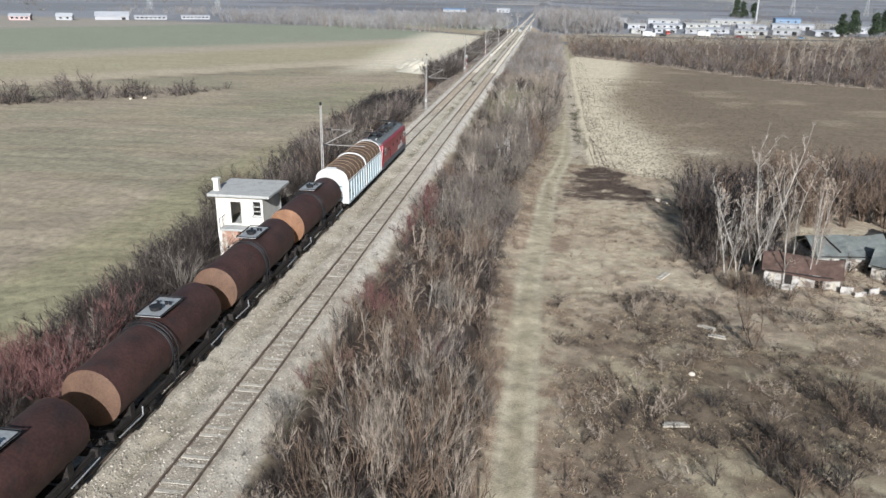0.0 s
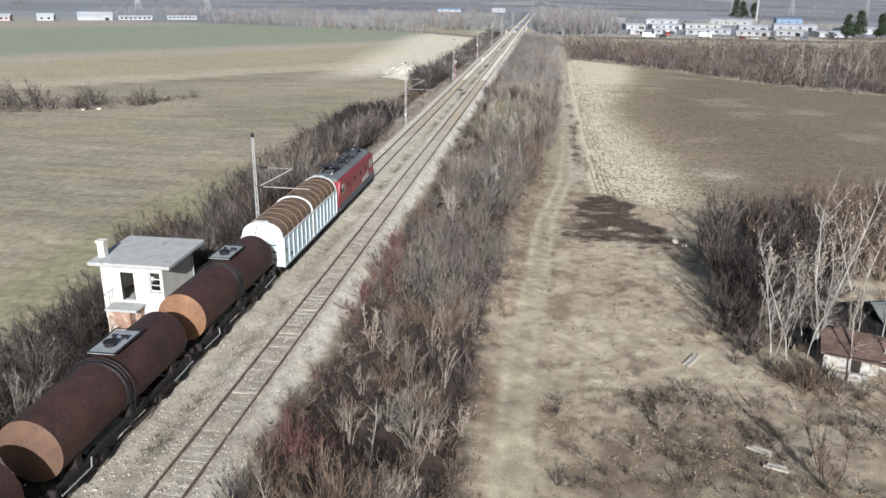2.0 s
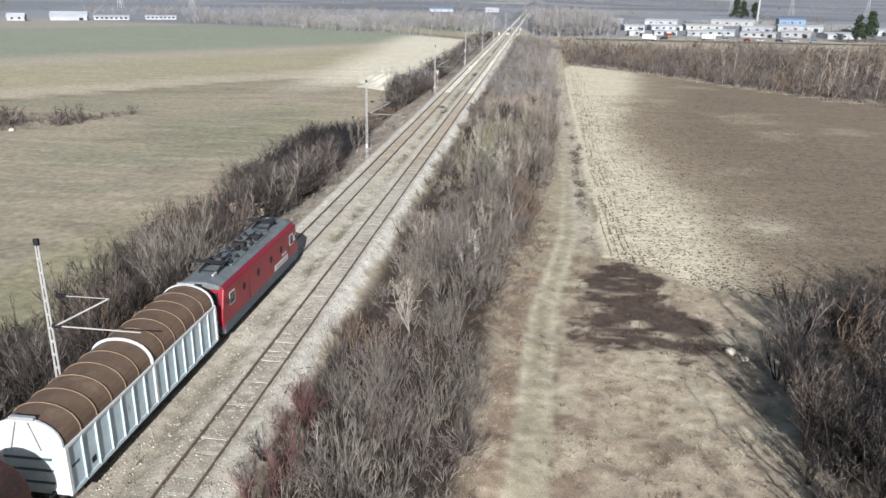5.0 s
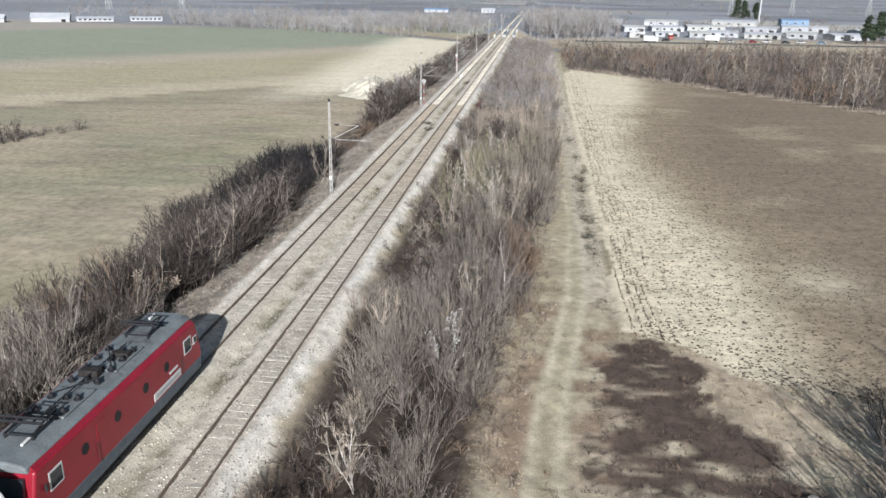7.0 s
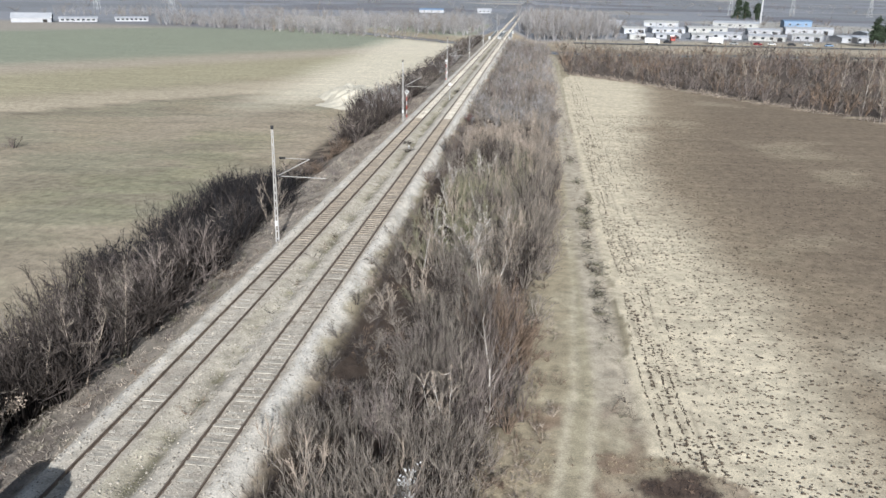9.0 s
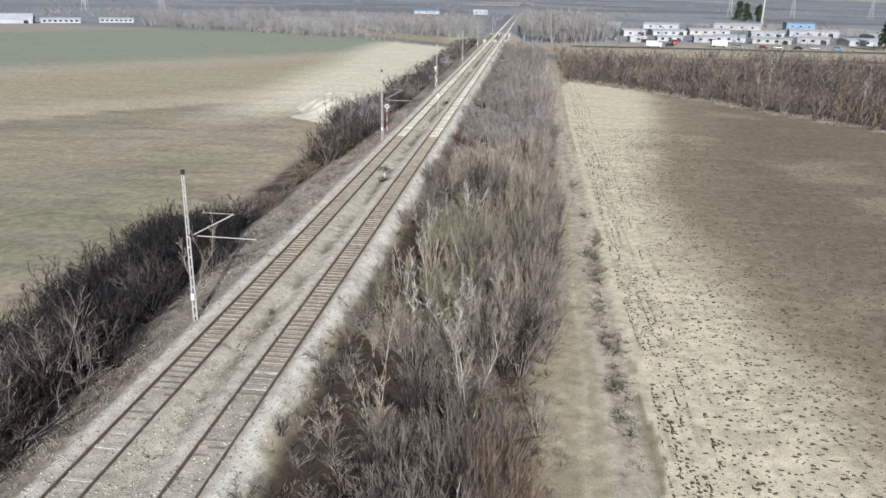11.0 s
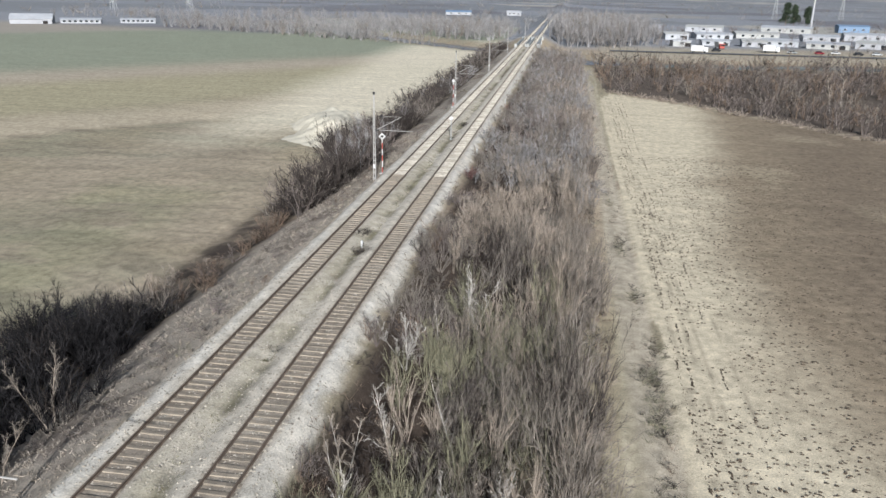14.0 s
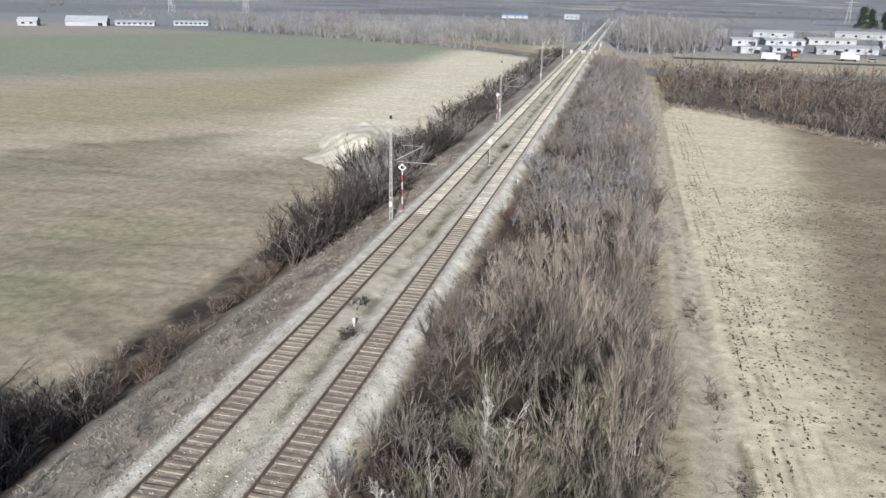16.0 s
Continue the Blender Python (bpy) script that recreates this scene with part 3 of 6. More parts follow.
# ---------------------------------------------------------------- bare shrubs and trees
class Twigs:
    """Collects thin three-sided bars and spikes."""

    def __init__(self):
        self.v, self.f, self.n = [], [], 0

    def bars(self, p0, p1, r0, r1):
        p0, p1 = np.atleast_2d(p0).astype(float), np.atleast_2d(p1).astype(float)
        k = len(p0)
        d = p1 - p0
        d /= np.linalg.norm(d, axis=1, keepdims=True) + 1e-9
        ref = np.where(np.abs(d[:, 2:3]) < 0.9, np.array([[0, 0, 1.0]]), np.array([[1.0, 0, 0]]))
        u = np.cross(d, ref)
        u /= np.linalg.norm(u, axis=1, keepdims=True) + 1e-9
        w = np.cross(d, u)
        ang = [0.3, 0.3 + 2 * math.pi / 3, 0.3 + 4 * math.pi / 3]
        spike = np.ndim(r1) == 0 and r1 == 0
        r0 = np.broadcast_to(np.asarray(r0, float).reshape(-1, 1), (k, 1))
        low = [p0 + (u * math.cos(a) + w * math.sin(a)) * r0 for a in ang]
        if spike:
            vs = np.stack(low + [p1], 1)
            fs = np.array([(0, 1, 3), (1, 2, 3), (2, 0, 3)])
        else:
            r1 = np.broadcast_to(np.asarray(r1, float).reshape(-1, 1), (k, 1))
            vs = np.stack(low + [p1 + (u * math.cos(a) + w * math.sin(a)) * r1 for a in ang], 1)
            fs = np.array([(0, 1, 4), (0, 4, 3), (1, 2, 5), (1, 5, 4), (2, 0, 3), (2, 3, 5)])
        m = vs.shape[1]
        self.f.append((fs[None] + (np.arange(k) * m)[:, None, None] + self.n).reshape(-1, 3))
        self.v.append(vs.reshape(-1, 3))
        self.n += k * m

    def slivers(self, p0, p1, r, rng):
        """The finest twigs: one slim tapering face each."""
        k = len(p0)
        d = p1 - p0
        d /= np.linalg.norm(d, axis=1, keepdims=True) + 1e-9
        u = np.cross(d, rng.normal(size=(k, 3)))
        u /= np.linalg.norm(u, axis=1, keepdims=True) + 1e-9
        vs = np.stack([p0 - u * r, p0 + u * r, p1], 1)
        self.f.append(np.arange(k * 3).reshape(-1, 3) + self.n)
        self.v.append(vs.reshape(-1, 3))
        self.n += k * 3

    def leaves(self, p, size, rng):
        k = len(p)
        a = rng.normal(size=(k, 3))
        a /= np.linalg.norm(a, axis=1, keepdims=True)
        b = np.cross(a, rng.normal(size=(k, 3)))
        b /= np.linalg.norm(b, axis=1, keepdims=True)
        s = size * rng.uniform(0.6, 1.3, (k, 1))
        vs = np.stack([p - a * s, p + b * s * 0.5, p + a * s, p - b * s * 0.5], 1)
        fs = np.array([(0, 1, 2), (0, 2, 3)])
        self.f.append((fs[None] + (np.arange(k) * 4)[:, None, None] + self.n).reshape(-1, 3))
        self.v.append(vs.reshape(-1, 3))
        self.n += k * 4

    def arrays(self):
        return np.concatenate(self.v), np.concatenate(self.f)


def shrub(rng, stems, twigs, subs, thick=1.0, spread=0.45, upright=0.5, wild=0.42, solid=True):
    """A bare multi-stemmed shrub, 1 high: arching stems that fork into sprays of fine twigs."""
    t = Twigs()
    a = rng.uniform(0, 2 * math.pi, stems)
    lean = np.sqrt(rng.uniform(0.02, 1.0, stems)) * spread
    h = (1.0 - 0.42 * (lean / spread) ** 2) * rng.uniform(0.72, 1.05, stems)
    out = np.stack([np.cos(a), np.sin(a), np.zeros(stems)], 1)
    up = np.array([0, 0, 1.0])
    knots = [out * 0.07 * rng.uniform(0, 1, (stems, 1)) - up * 0.06]
    for f, g in ((0.3, 0.36), (0.66, 0.72), (1.0, 1.0)):
        knots.append(out * (lean * f)[:, None] + up * (h * g)[:, None] + rng.normal(0, 0.035, (stems, 3)))
    r = 0.0085 * thick
    if solid:
        t.bars(knots[0], knots[1], r, r * 0.75)
        t.bars(knots[1], knots[2], r * 0.75, r * 0.45)
    else:
        t.slivers(knots[0], knots[2], r * 1.1, rng)
    t.slivers(knots[2], knots[3], r * 0.5, rng)
    kn = np.stack(knots)
    s = np.repeat(np.arange(stems), twigs)
    k = len(s)
    f = 0.6 + 2.4 * rng.uniform(0, 1, k) ** 0.8
    seg = np.minimum(f.astype(int), 2)
    q0 = kn[seg, s] + (kn[seg + 1, s] - kn[seg, s]) * (f - seg)[:, None]
    dirn = kn[seg + 1, s] - kn[seg, s]
    dirn /= np.linalg.norm(dirn, axis=1, keepdims=True)
    dirn = dirn * (upright + 0.25) + rng.normal(0, wild, (k, 3)) + up * 0.22
    dirn /= np.linalg.norm(dirn, axis=1, keepdims=True)
    ln = rng.uniform(0.14, 0.36, k) * (1.25 - 0.22 * f)
    q1 = q0 + dirn * ln[:, None]
    t.slivers(q0, q1, r * 0.42, rng)
    if subs:
        s2 = np.repeat(np.arange(k), subs)
        f2 = rng.uniform(0.1, 0.9, len(s2))
        w0 = q0[s2] + (q1 - q0)[s2] * f2[:, None]
        d2 = dirn[s2] * 0.7 + rng.normal(0, wild, (len(s2), 3)) + up * 0.15
        d2 /= np.linalg.norm(d2, axis=1, keepdims=True)
        t.slivers(w0, w0 + d2 * (ln[s2] * rng.uniform(0.4, 0.95, len(s2)))[:, None], r * 0.26, rng)
    return t.arrays()


def bush_set(seed, count, **kw):
    rng = np.random.default_rng(seed)
    return [shrub(rng, **kw) for _ in range(count)]


def thicket(name, label, spots, shapes, mats, seed, category="thicket"):
    """One object of kind stuff. spots: rows of x, y, z, height, width, material."""
    rng = np.random.default_rng(seed)
    vs, fs, ms, n = [], [], [], 0
    for x, y, z, h, w, mi in spots:
        pool = SAPLING if int(mi) in (STRAW, HAZED) and shapes in (NEAR, MID) else shapes
        v, f = pool[rng.integers(len(pool))]
        a = rng.uniform(0, 2 * math.pi)
        c, s = math.cos(a) * w, math.sin(a) * w
        lx, ly = rng.normal(0, 0.08, 2)
        p = np.empty_like(v)
        p[:, 0] = v[:, 0] * c - v[:, 1] * s + x + v[:, 2] * h * lx
        p[:, 1] = v[:, 0] * s + v[:, 1] * c + y + v[:, 2] * h * ly
        p[:, 2] = v[:, 2] * h + z
        vs.append(p)
        fs.append(f + n)
        ms.append(np.full(len(f), int(mi)))
        n += len(v)
    me = mesh_np(name, np.concatenate(vs), np.concatenate(fs), mats, np.concatenate(ms))
    return tagged(new(name, me), label, category, kind="stuff")


def scatter(rng, x0, x1, y0, y1, per_m2):
    k = int((x1 - x0) * (y1 - y0) * per_m2)
    return rng.uniform(x0, x1, k), rng.uniform(y0, y1, k)


def bank_right(y):
    """Outer edge of the thicket on the bank's right side."""
    return np.interp(y, (0, 40, 62, 85, 100, 125, 150, 200, 270, 420), (-1.2, -1.2, -2.2, -2.2, -1.4, 2.2, 4.2, 4.9, 5.8, 6.5))


NEAR = bush_set(5, 6, stems=10, twigs=9, subs=5, thick=1.35, spread=0.6, upright=0.5, wild=0.36) + bush_set(55, 6, stems=12, twigs=8, subs=4, thick=1.25, spread=0.5, upright=0.8, wild=0.27)
SAPLING = bush_set(15, 8, stems=7, twigs=10, subs=5, thick=1.35, spread=0.34, upright=0.75, wild=0.3)
TINY = bush_set(4, 6, stems=6, twigs=6, subs=1, thick=2.6, spread=0.8, wild=0.5, solid=False)
MID = bush_set(6, 8, stems=8, twigs=8, subs=4, thick=1.65, spread=0.58, upright=0.5, wild=0.36)
FAR = bush_set(7, 6, stems=6, twigs=9, subs=3, thick=2.2, spread=0.62, upright=0.35, solid=False)
LITE = bush_set(9, 6, stems=5, twigs=9, subs=2, thick=2.5, spread=0.6, upright=0.4, solid=False)
WOODY = bush_set(10, 6, stems=4, twigs=9, subs=1, thick=3.2, spread=0.6, upright=0.45, solid=False)
TALLFAR = bush_set(8, 6, stems=4, twigs=20, subs=1, thick=1.8, spread=0.3, upright=0.6, solid=False)


def mood(x, y, rng, reds=True):
    """Which twig colour grows here: clumps of one kind."""
    n = 0.65 * vnoise(x, y, 7, 81) + 0.35 * vnoise(x, y, 3, 82) + rng.uniform(-0.12, 0.12, len(x))
    n = n + 0.3 * step(y, 166, 174) * step(-y, -208, -198) * step(-np.abs(x + 3), -6.5, -4.5)
    m = np.full(len(x), GREY)
    m[n < 0.42] = MAUVE
    m[n < 0.27] = BROWN
    m[n > 0.73] = STRAW
    m[(n > 0.87) & (y < 166)] = OLIVE
    m[rng.uniform(size=len(x)) < 0.14] = DARKT
    if reds:
        r = vnoise(x, y, 5, 83) + step(-np.abs(x + 10.2), -2.2, -0.8) * 0.35
        m[r + rng.uniform(-0.08, 0.08, len(x)) > np.where(y < 75, 1.0, 1.3)] = REDT
    # past y 200 paler twigs take over, which paints haze into the scrub
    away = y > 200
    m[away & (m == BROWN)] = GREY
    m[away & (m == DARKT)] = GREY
    m[away & (m == GREY) & (rng.uniform(size=len(x)) < 0.45)] = HAZED
    return m


def grow_right(y0, y1, dens, shapes, seed, wide=1.0):
    rng = np.random.default_rng(seed)
    x, y = scatter(rng, -10.9, 7.0, y0, y1, dens)
    e = bank_right(y) + 1.4 * (vnoise(x * 0, y, 6, 9) - 0.5)
    gap = 0.6 * vnoise(x, y, 4.5, 15) + 0.4 * vnoise(x, y, 2.2, 16)
    keep = (x < e) & (gap > 0.3) & (((x + 8) / 3.2) ** 2 + ((y - 152) / 5) ** 2 > rng.uniform(0.6, 1.2, len(x))) & ((x > -10.3) | (rng.uniform(size=len(x)) < 0.5))
    x, y = x[keep], y[keep]
    z = ground_z(x, y)
    top = 0.35 + 1.5 * (vnoise(x, y, 8, 13) - 0.5) * 2 + np.interp(y, (40, 75, 95), (0.0, 0.2, 0.5)) - step(y, 20, 60) * 0
    h = np.clip(top - z, 1.3, 7.0) * (0.62 + 0.62 * vnoise(x, y, 3.0, 14)) * rng.uniform(0.8, 1.12, len(x))
    h *= np.where(x > bank_right(y) - 1.6, 0.6, 1.0)
    w = np.clip(0.45 * h + 0.9, 1.2, 3.4) * wide * rng.uniform(0.8, 1.2, len(x))
    m = mood(x, y, rng)
    pick = rng.uniform(size=len(x))
    m[(y < 66) & (pick < 0.34)] = BROWN
    m[(y < 66) & (pick > 0.34) & (pick < 0.62)] = STRAW
    m[(y < 66) & (pick > 0.92)] = DARKT
    red = (np.abs(x + 9.4) < 1.3) & (y > 44) & (y < 70) & (vnoise(x, y, 4, 88) > 0.42)
    m[red & (pick < 0.8)] = REDT
    return np.stack([x, y, z, h, w, m], 1)


def grow_left(y0, y1, dens, seed, wide=1.0):
    rng = np.random.default_rng(seed)
    x, y = scatter(rng, -35.5, -22.3, y0, y1, dens)
    inner = np.interp(y, (30, 66, 80, 126, 140, 184, 192), (-22.6, -22.8, -21.6, -21.8, -25.0, -25.5, -23.2)) - 2.0 * vnoise(x * 0, y, 14, 3) * step(y, 130, 150)
    outer = -34.5 + 3.0 * vnoise(x * 0, y, 20, 2) + 3.5 * step(y, 165, 190) * step(-y, -225, -205)
    gap = vnoise(x, y, 6, 19)
    keep = (x < inner) & (x > outer) & (gap > 0.14)
    # room for the signal house
    keep &= ~((x > -28.5) & (y > 52) & (y < 64))
    x, y = x[keep], y[keep]
    z = ground_z(x, y)
    size = np.interp(y, (20, 60, 80, 125, 142, 162, 168, 184, 192, 232, 245, 300), (3.2, 3.4, 5.2, 5.0, 4.4, 4.2, 1.6, 1.6, 5.2, 6.0, 4.2, 4.4))
    h = size * (0.62 + 0.6 * vnoise(x, y, 7, 29)) * rng.uniform(0.7, 1.15, len(x))
    w = np.clip(0.55 * h + 0.9, 1.2, 3.6) * wide
    m = mood(x, y, rng, False)
    m[(m == STRAW) | (m == OLIVE)] = GREY
    m[rng.uniform(size=len(x)) < np.where(y < 66, 0.9, 0.64)] = DARKT
    dry = (y > 163) & (y < 188) & (rng.uniform(size=len(x)) < 0.7)
    m[dry] = np.where(x[dry] < -29, STRAW, BROWN)
    # near-black twigs paint deep shade into this stretch of the slope
    m[(y > 128) & (y < 163) & (rng.uniform(size=len(x)) < 0.7)] = SHADED
    m[(y < 40) & (vnoise(x, y, 4, 5) > 0.55)] = REDT
    return np.stack([x, y, z, h, w, m], 1)


TW = tuple(M_TWIG)
# low dark twigs added under the scrub to imitate the shade inside it
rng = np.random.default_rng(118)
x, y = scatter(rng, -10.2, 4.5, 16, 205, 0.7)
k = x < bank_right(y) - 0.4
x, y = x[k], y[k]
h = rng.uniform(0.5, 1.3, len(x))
thicket("undergrowth", "low dark twigs added as shade beneath the bank scrub", np.stack([x, y, ground_z(x, y), h, h + rng.uniform(0.6, 1.2, len(x)), np.where(rng.uniform(size=len(x)) < 0.8, DARKT, BROWN)], 1), TINY, TW, 118, "undergrowth")
# a clump of pale and olive bushes on the bank
rng = np.random.default_rng(119)
n = 95
x, y = np.concatenate([rng.normal(-3.0, 2.6, 70), rng.normal(-5.0, 1.4, 25)]), np.concatenate([rng.normal(157, 5.5, 70), rng.normal(140, 3.5, 25)])
h = rng.uniform(2.6, 4.8, n)
thicket("bushes", "straw-pale and olive bare bushes in the bank scrub", np.stack([x, y, ground_z(x, y), h, h * 0.5 + 0.8, rng.choice(np.array([STRAW, OLIVE, OLIVE, OLIVE, GREY]), n)], 1), NEAR, TW, 119, "bushes")
# a dense clump low on the left slope, its deep shade given by near-black twigs
rng = np.random.default_rng(117)
x, y = scatter(rng, -36, -23.6, 128, 163, 0.6)
k = x < np.where(y < 150, -23.6, -26.5) + 2.5 * (vnoise(x, y, 4, 41) - 0.5)
x, y = x[k], y[k]
h = rng.uniform(2.0, 4.2, len(x)) * np.where(x > -29, 0.65, 1.0)
thicket("thicket", "dense tangle of bare scrub on the slope, shade painted in as black", np.stack([x, y, ground_z(x, y), h, h * 0.6 + 1.2, np.where(rng.uniform(size=len(x)) < 0.85, SHADED, DARKT)], 1), MID, TW, 117)
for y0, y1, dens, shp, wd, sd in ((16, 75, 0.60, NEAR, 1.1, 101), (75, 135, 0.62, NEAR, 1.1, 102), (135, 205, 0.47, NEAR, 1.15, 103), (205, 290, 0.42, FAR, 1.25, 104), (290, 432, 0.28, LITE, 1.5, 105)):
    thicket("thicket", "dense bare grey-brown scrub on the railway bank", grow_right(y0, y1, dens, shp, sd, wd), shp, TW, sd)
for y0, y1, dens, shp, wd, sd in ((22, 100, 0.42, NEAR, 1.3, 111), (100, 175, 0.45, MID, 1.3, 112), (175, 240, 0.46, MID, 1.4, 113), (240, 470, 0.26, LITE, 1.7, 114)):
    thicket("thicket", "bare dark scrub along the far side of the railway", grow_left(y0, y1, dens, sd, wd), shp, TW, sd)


def region(rng, poly, per_m2):
    xs, ys = [p[0] for p in poly], [p[1] for p in poly]
    x, y = scatter(rng, min(xs), max(xs), min(ys), max(ys), per_m2)
    k = inside(x, y, poly) > 0
    return x[k], y[k]


# the young wood behind the ploughed field
rng = np.random.default_rng(121)
x, y = region(rng, WOOD, 0.085)
h = (2.6 + 3.0 * vnoise(x, y, 18, 6) + 2.0 * step(y, 350, 400)) * rng.uniform(0.75, 1.2, len(x))
m = np.where(vnoise(x, y, 16, 62) + rng.uniform(-.15, .15, len(x)) > 0.45, MAUVE, GREY)
m[rng.uniform(size=len(x)) < 0.3] = DARKT
m[rng.uniform(size=len(x)) < 0.25] = BROWN
thicket("young_wood", "brown leafless young wood behind the ploughed field", np.stack([x, y, ground_z(x, y), h, h * 0.8 + 0.6, m], 1), WOODY, TW, 121, "woodland")
# low straw fringe in front of it
x = rng.uniform(12, 100, 260)
y = np.interp(x, (12, 29, 54, 74, 98), (322, 304, 267, 239, 228)) + rng.uniform(-2.5, 2.5, 260)
thicket("fringe", "straw-coloured weeds along the wood's edge", np.stack([x, y, ground_z(x, y), rng.uniform(0.6, 1.6, 260), rng.uniform(1.5, 3.0, 260), np.full(260, STRAW)], 1), WOODY, TW, 122, "weeds")
# hedge row in the left field
HEDGE = ((-125, 139), (-108, 146), (-95, 158), (-85, 164), (-77, 181), (-80, 184), (-92, 170), (-110, 158), (-127, 150))
x, y = region(rng, HEDGE, 0.5)
h = (1.0 + 4.2 * step(vnoise(x, y, 5.5, 31), 0.35, 0.95)) * rng.uniform(0.6, 1.1, len(x)) * np.where(x < -98, 1.2, 0.9)
thicket("hedge", "dark bare hedge across the open field", np.stack([x, y, ground_z(x, y), h, h * 0.9 + 0.8, np.where(rng.uniform(size=len(x)) < 0.4, DARKT, MAUVE)], 1), LITE, TW, 123, "hedge")
# far woods, haze put into their twig colour: a belt behind the left field and groves by the river
belts = [((-250, 572), (-140, 514), (-48, 465), (-30, 478), (-60, 505), (-130, 560), (-235, 620), 0.055, 5.5, 4.5, HAZED),
         ((-140, 560), (-40, 520), (-24, 600), (-60, 690), (-150, 640), 0.03, 8.0, 4.0, HAZED),
         ((-10, 505), (22, 500), (48, 540), (50, 700), (-4, 720), 0.04, 11.0, 6.0, HAZED),
         ((-420, 700), (-180, 640), (-100, 760), (-300, 850), 0.010, 6, 4.0, HAZED)]
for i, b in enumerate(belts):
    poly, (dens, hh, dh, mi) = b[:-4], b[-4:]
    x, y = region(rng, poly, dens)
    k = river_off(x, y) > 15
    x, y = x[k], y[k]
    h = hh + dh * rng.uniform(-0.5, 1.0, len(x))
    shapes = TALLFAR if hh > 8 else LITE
    thicket("far_wood", "hazy grey leafless trees in the distance", np.stack([x, y, ground_z(x, y), h, h * (0.8 if hh > 8 else 0.8), np.where(rng.uniform(size=len(x)) < (0.8 if mi == HAZED else 0.4), mi, HAZED if mi == OLIVE else GREY)], 1), shapes, TW, 130 + i, "woodland")
# bare shrubs and yard trees about the trading estate
x, y = scatter(rng, 40, 240, 505, 760, 0.0075)
h = rng.uniform(1.5, 6.0, len(x))
thicket("far_wood", "bare grey yard trees about the trading estate", np.stack([x, y, ground_z(x, y), h, h * 0.9, np.where(rng.uniform(size=len(x)) < 0.5, HAZED, MAUVE)], 1), LITE, TW, 141, "trees")
# wide far belts towards the horizon, half of them in the haze-tinted twig colour
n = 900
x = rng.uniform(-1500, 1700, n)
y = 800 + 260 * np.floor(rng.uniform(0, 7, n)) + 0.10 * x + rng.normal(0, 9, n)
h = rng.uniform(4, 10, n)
thicket("far_wood", "distant tree belts between the fields", np.stack([x, y, ground_z(x, y), h, h * 1.6, np.where(rng.uniform(size=n) < 0.5, HAZED, GREY)], 1), TINY, TW, 140, "woodland")

# ---------------------------------------------------------------- the train
NOSE = 93.0                                # where the locomotive's front stands


def bent(points, r, n=6):
    """One bar bent through the points, which lie in a plane across y."""
    bm = bmesh.new()
    pts = [Vector(p) for p in points]
    rings = []
    for i, p in enumerate(pts):
        d = (pts[min(i + 1, len(pts) - 1)] - pts[max(i - 1, 0)]).normalized()
        u = Vector((0, 1, 0))
        w = d.cross(u).normalized()
        rings.append([bm.verts.new(p + (u * math.cos(2 * math.pi * k / n) + w * math.sin(2 * math.pi * k / n)) * r) for k in range(n)])
    for a, b in zip(rings, rings[1:]):
        for k in range(n):
            bm.faces.new((a[k], a[(k + 1) % n], b[(k + 1) % n], b[k]))
    bm.faces.new(rings[0][::-1])
    bm.faces.new(rings[-1])
    bmesh.ops.recalc_face_normals(bm, faces=bm.faces)
    return bm


def arch(w, z0, rise, n=14):
    """Outline points of a low arch from right to left."""
    return [(w * math.cos(math.pi * i / n), z0 + rise * math.sin(math.pi * i / n) ** 0.8) for i in range(n + 1)]


def bogie(root, y, axles, r=0.46, label=""):
    b = part("bogie", boxes((-1.12, -0.98, y - axles - 0.5, y + axles + 0.5, 0.42, 0.72), (0.98, 1.12, y - axles - 0.5, y + axles + 0.5, 0.42, 0.72),
                            (-1.0, 1.0, y - 0.25, y + 0.25, 0.5, 0.8), bevel=0.03), M_UNDER, root, label or "grimy steel bogie")
    for dy in (-axles, axles):
        bm = tubes(((-0.85, y + dy, r), (0.85, y + dy, r), 0.08))
        for s in (-0.75, 0.75):
            tube(bm, (s - 0.065, y + dy, r), (s + 0.065, y + dy, r), r, n=20)
            tube(bm, (s * 1.1 - 0.03, y + dy, r), (s * 1.1 + 0.03, y + dy, r), r * 0.5, n=14)
        part("wheelset", bm, M_UNDER, b)
        for s in (-1.22, 1.02):
            part("axle_box", boxes((s, s + 0.2, y + dy - 0.16, y + dy + 0.16, r - 0.14, r + 0.14), bevel=0.03), M_UNDER, b)
    return b


def buffers(root, y, s):
    for x in (-0.87, 0.87):
        bm = tubes(((x, y, 1.05), (x, y + s * 0.45, 1.05), 0.09))
        tube(bm, (x, y + s * 0.45, 1.05), (x, y + s * 0.52, 1.05), 0.23, n=16)
        part("buffer", bm, M_UNDER, root)
    part("coupling", tubes(((0, y, 0.95), (0, y + s * 0.6, 0.9), 0.06)), M_UNDER, root)


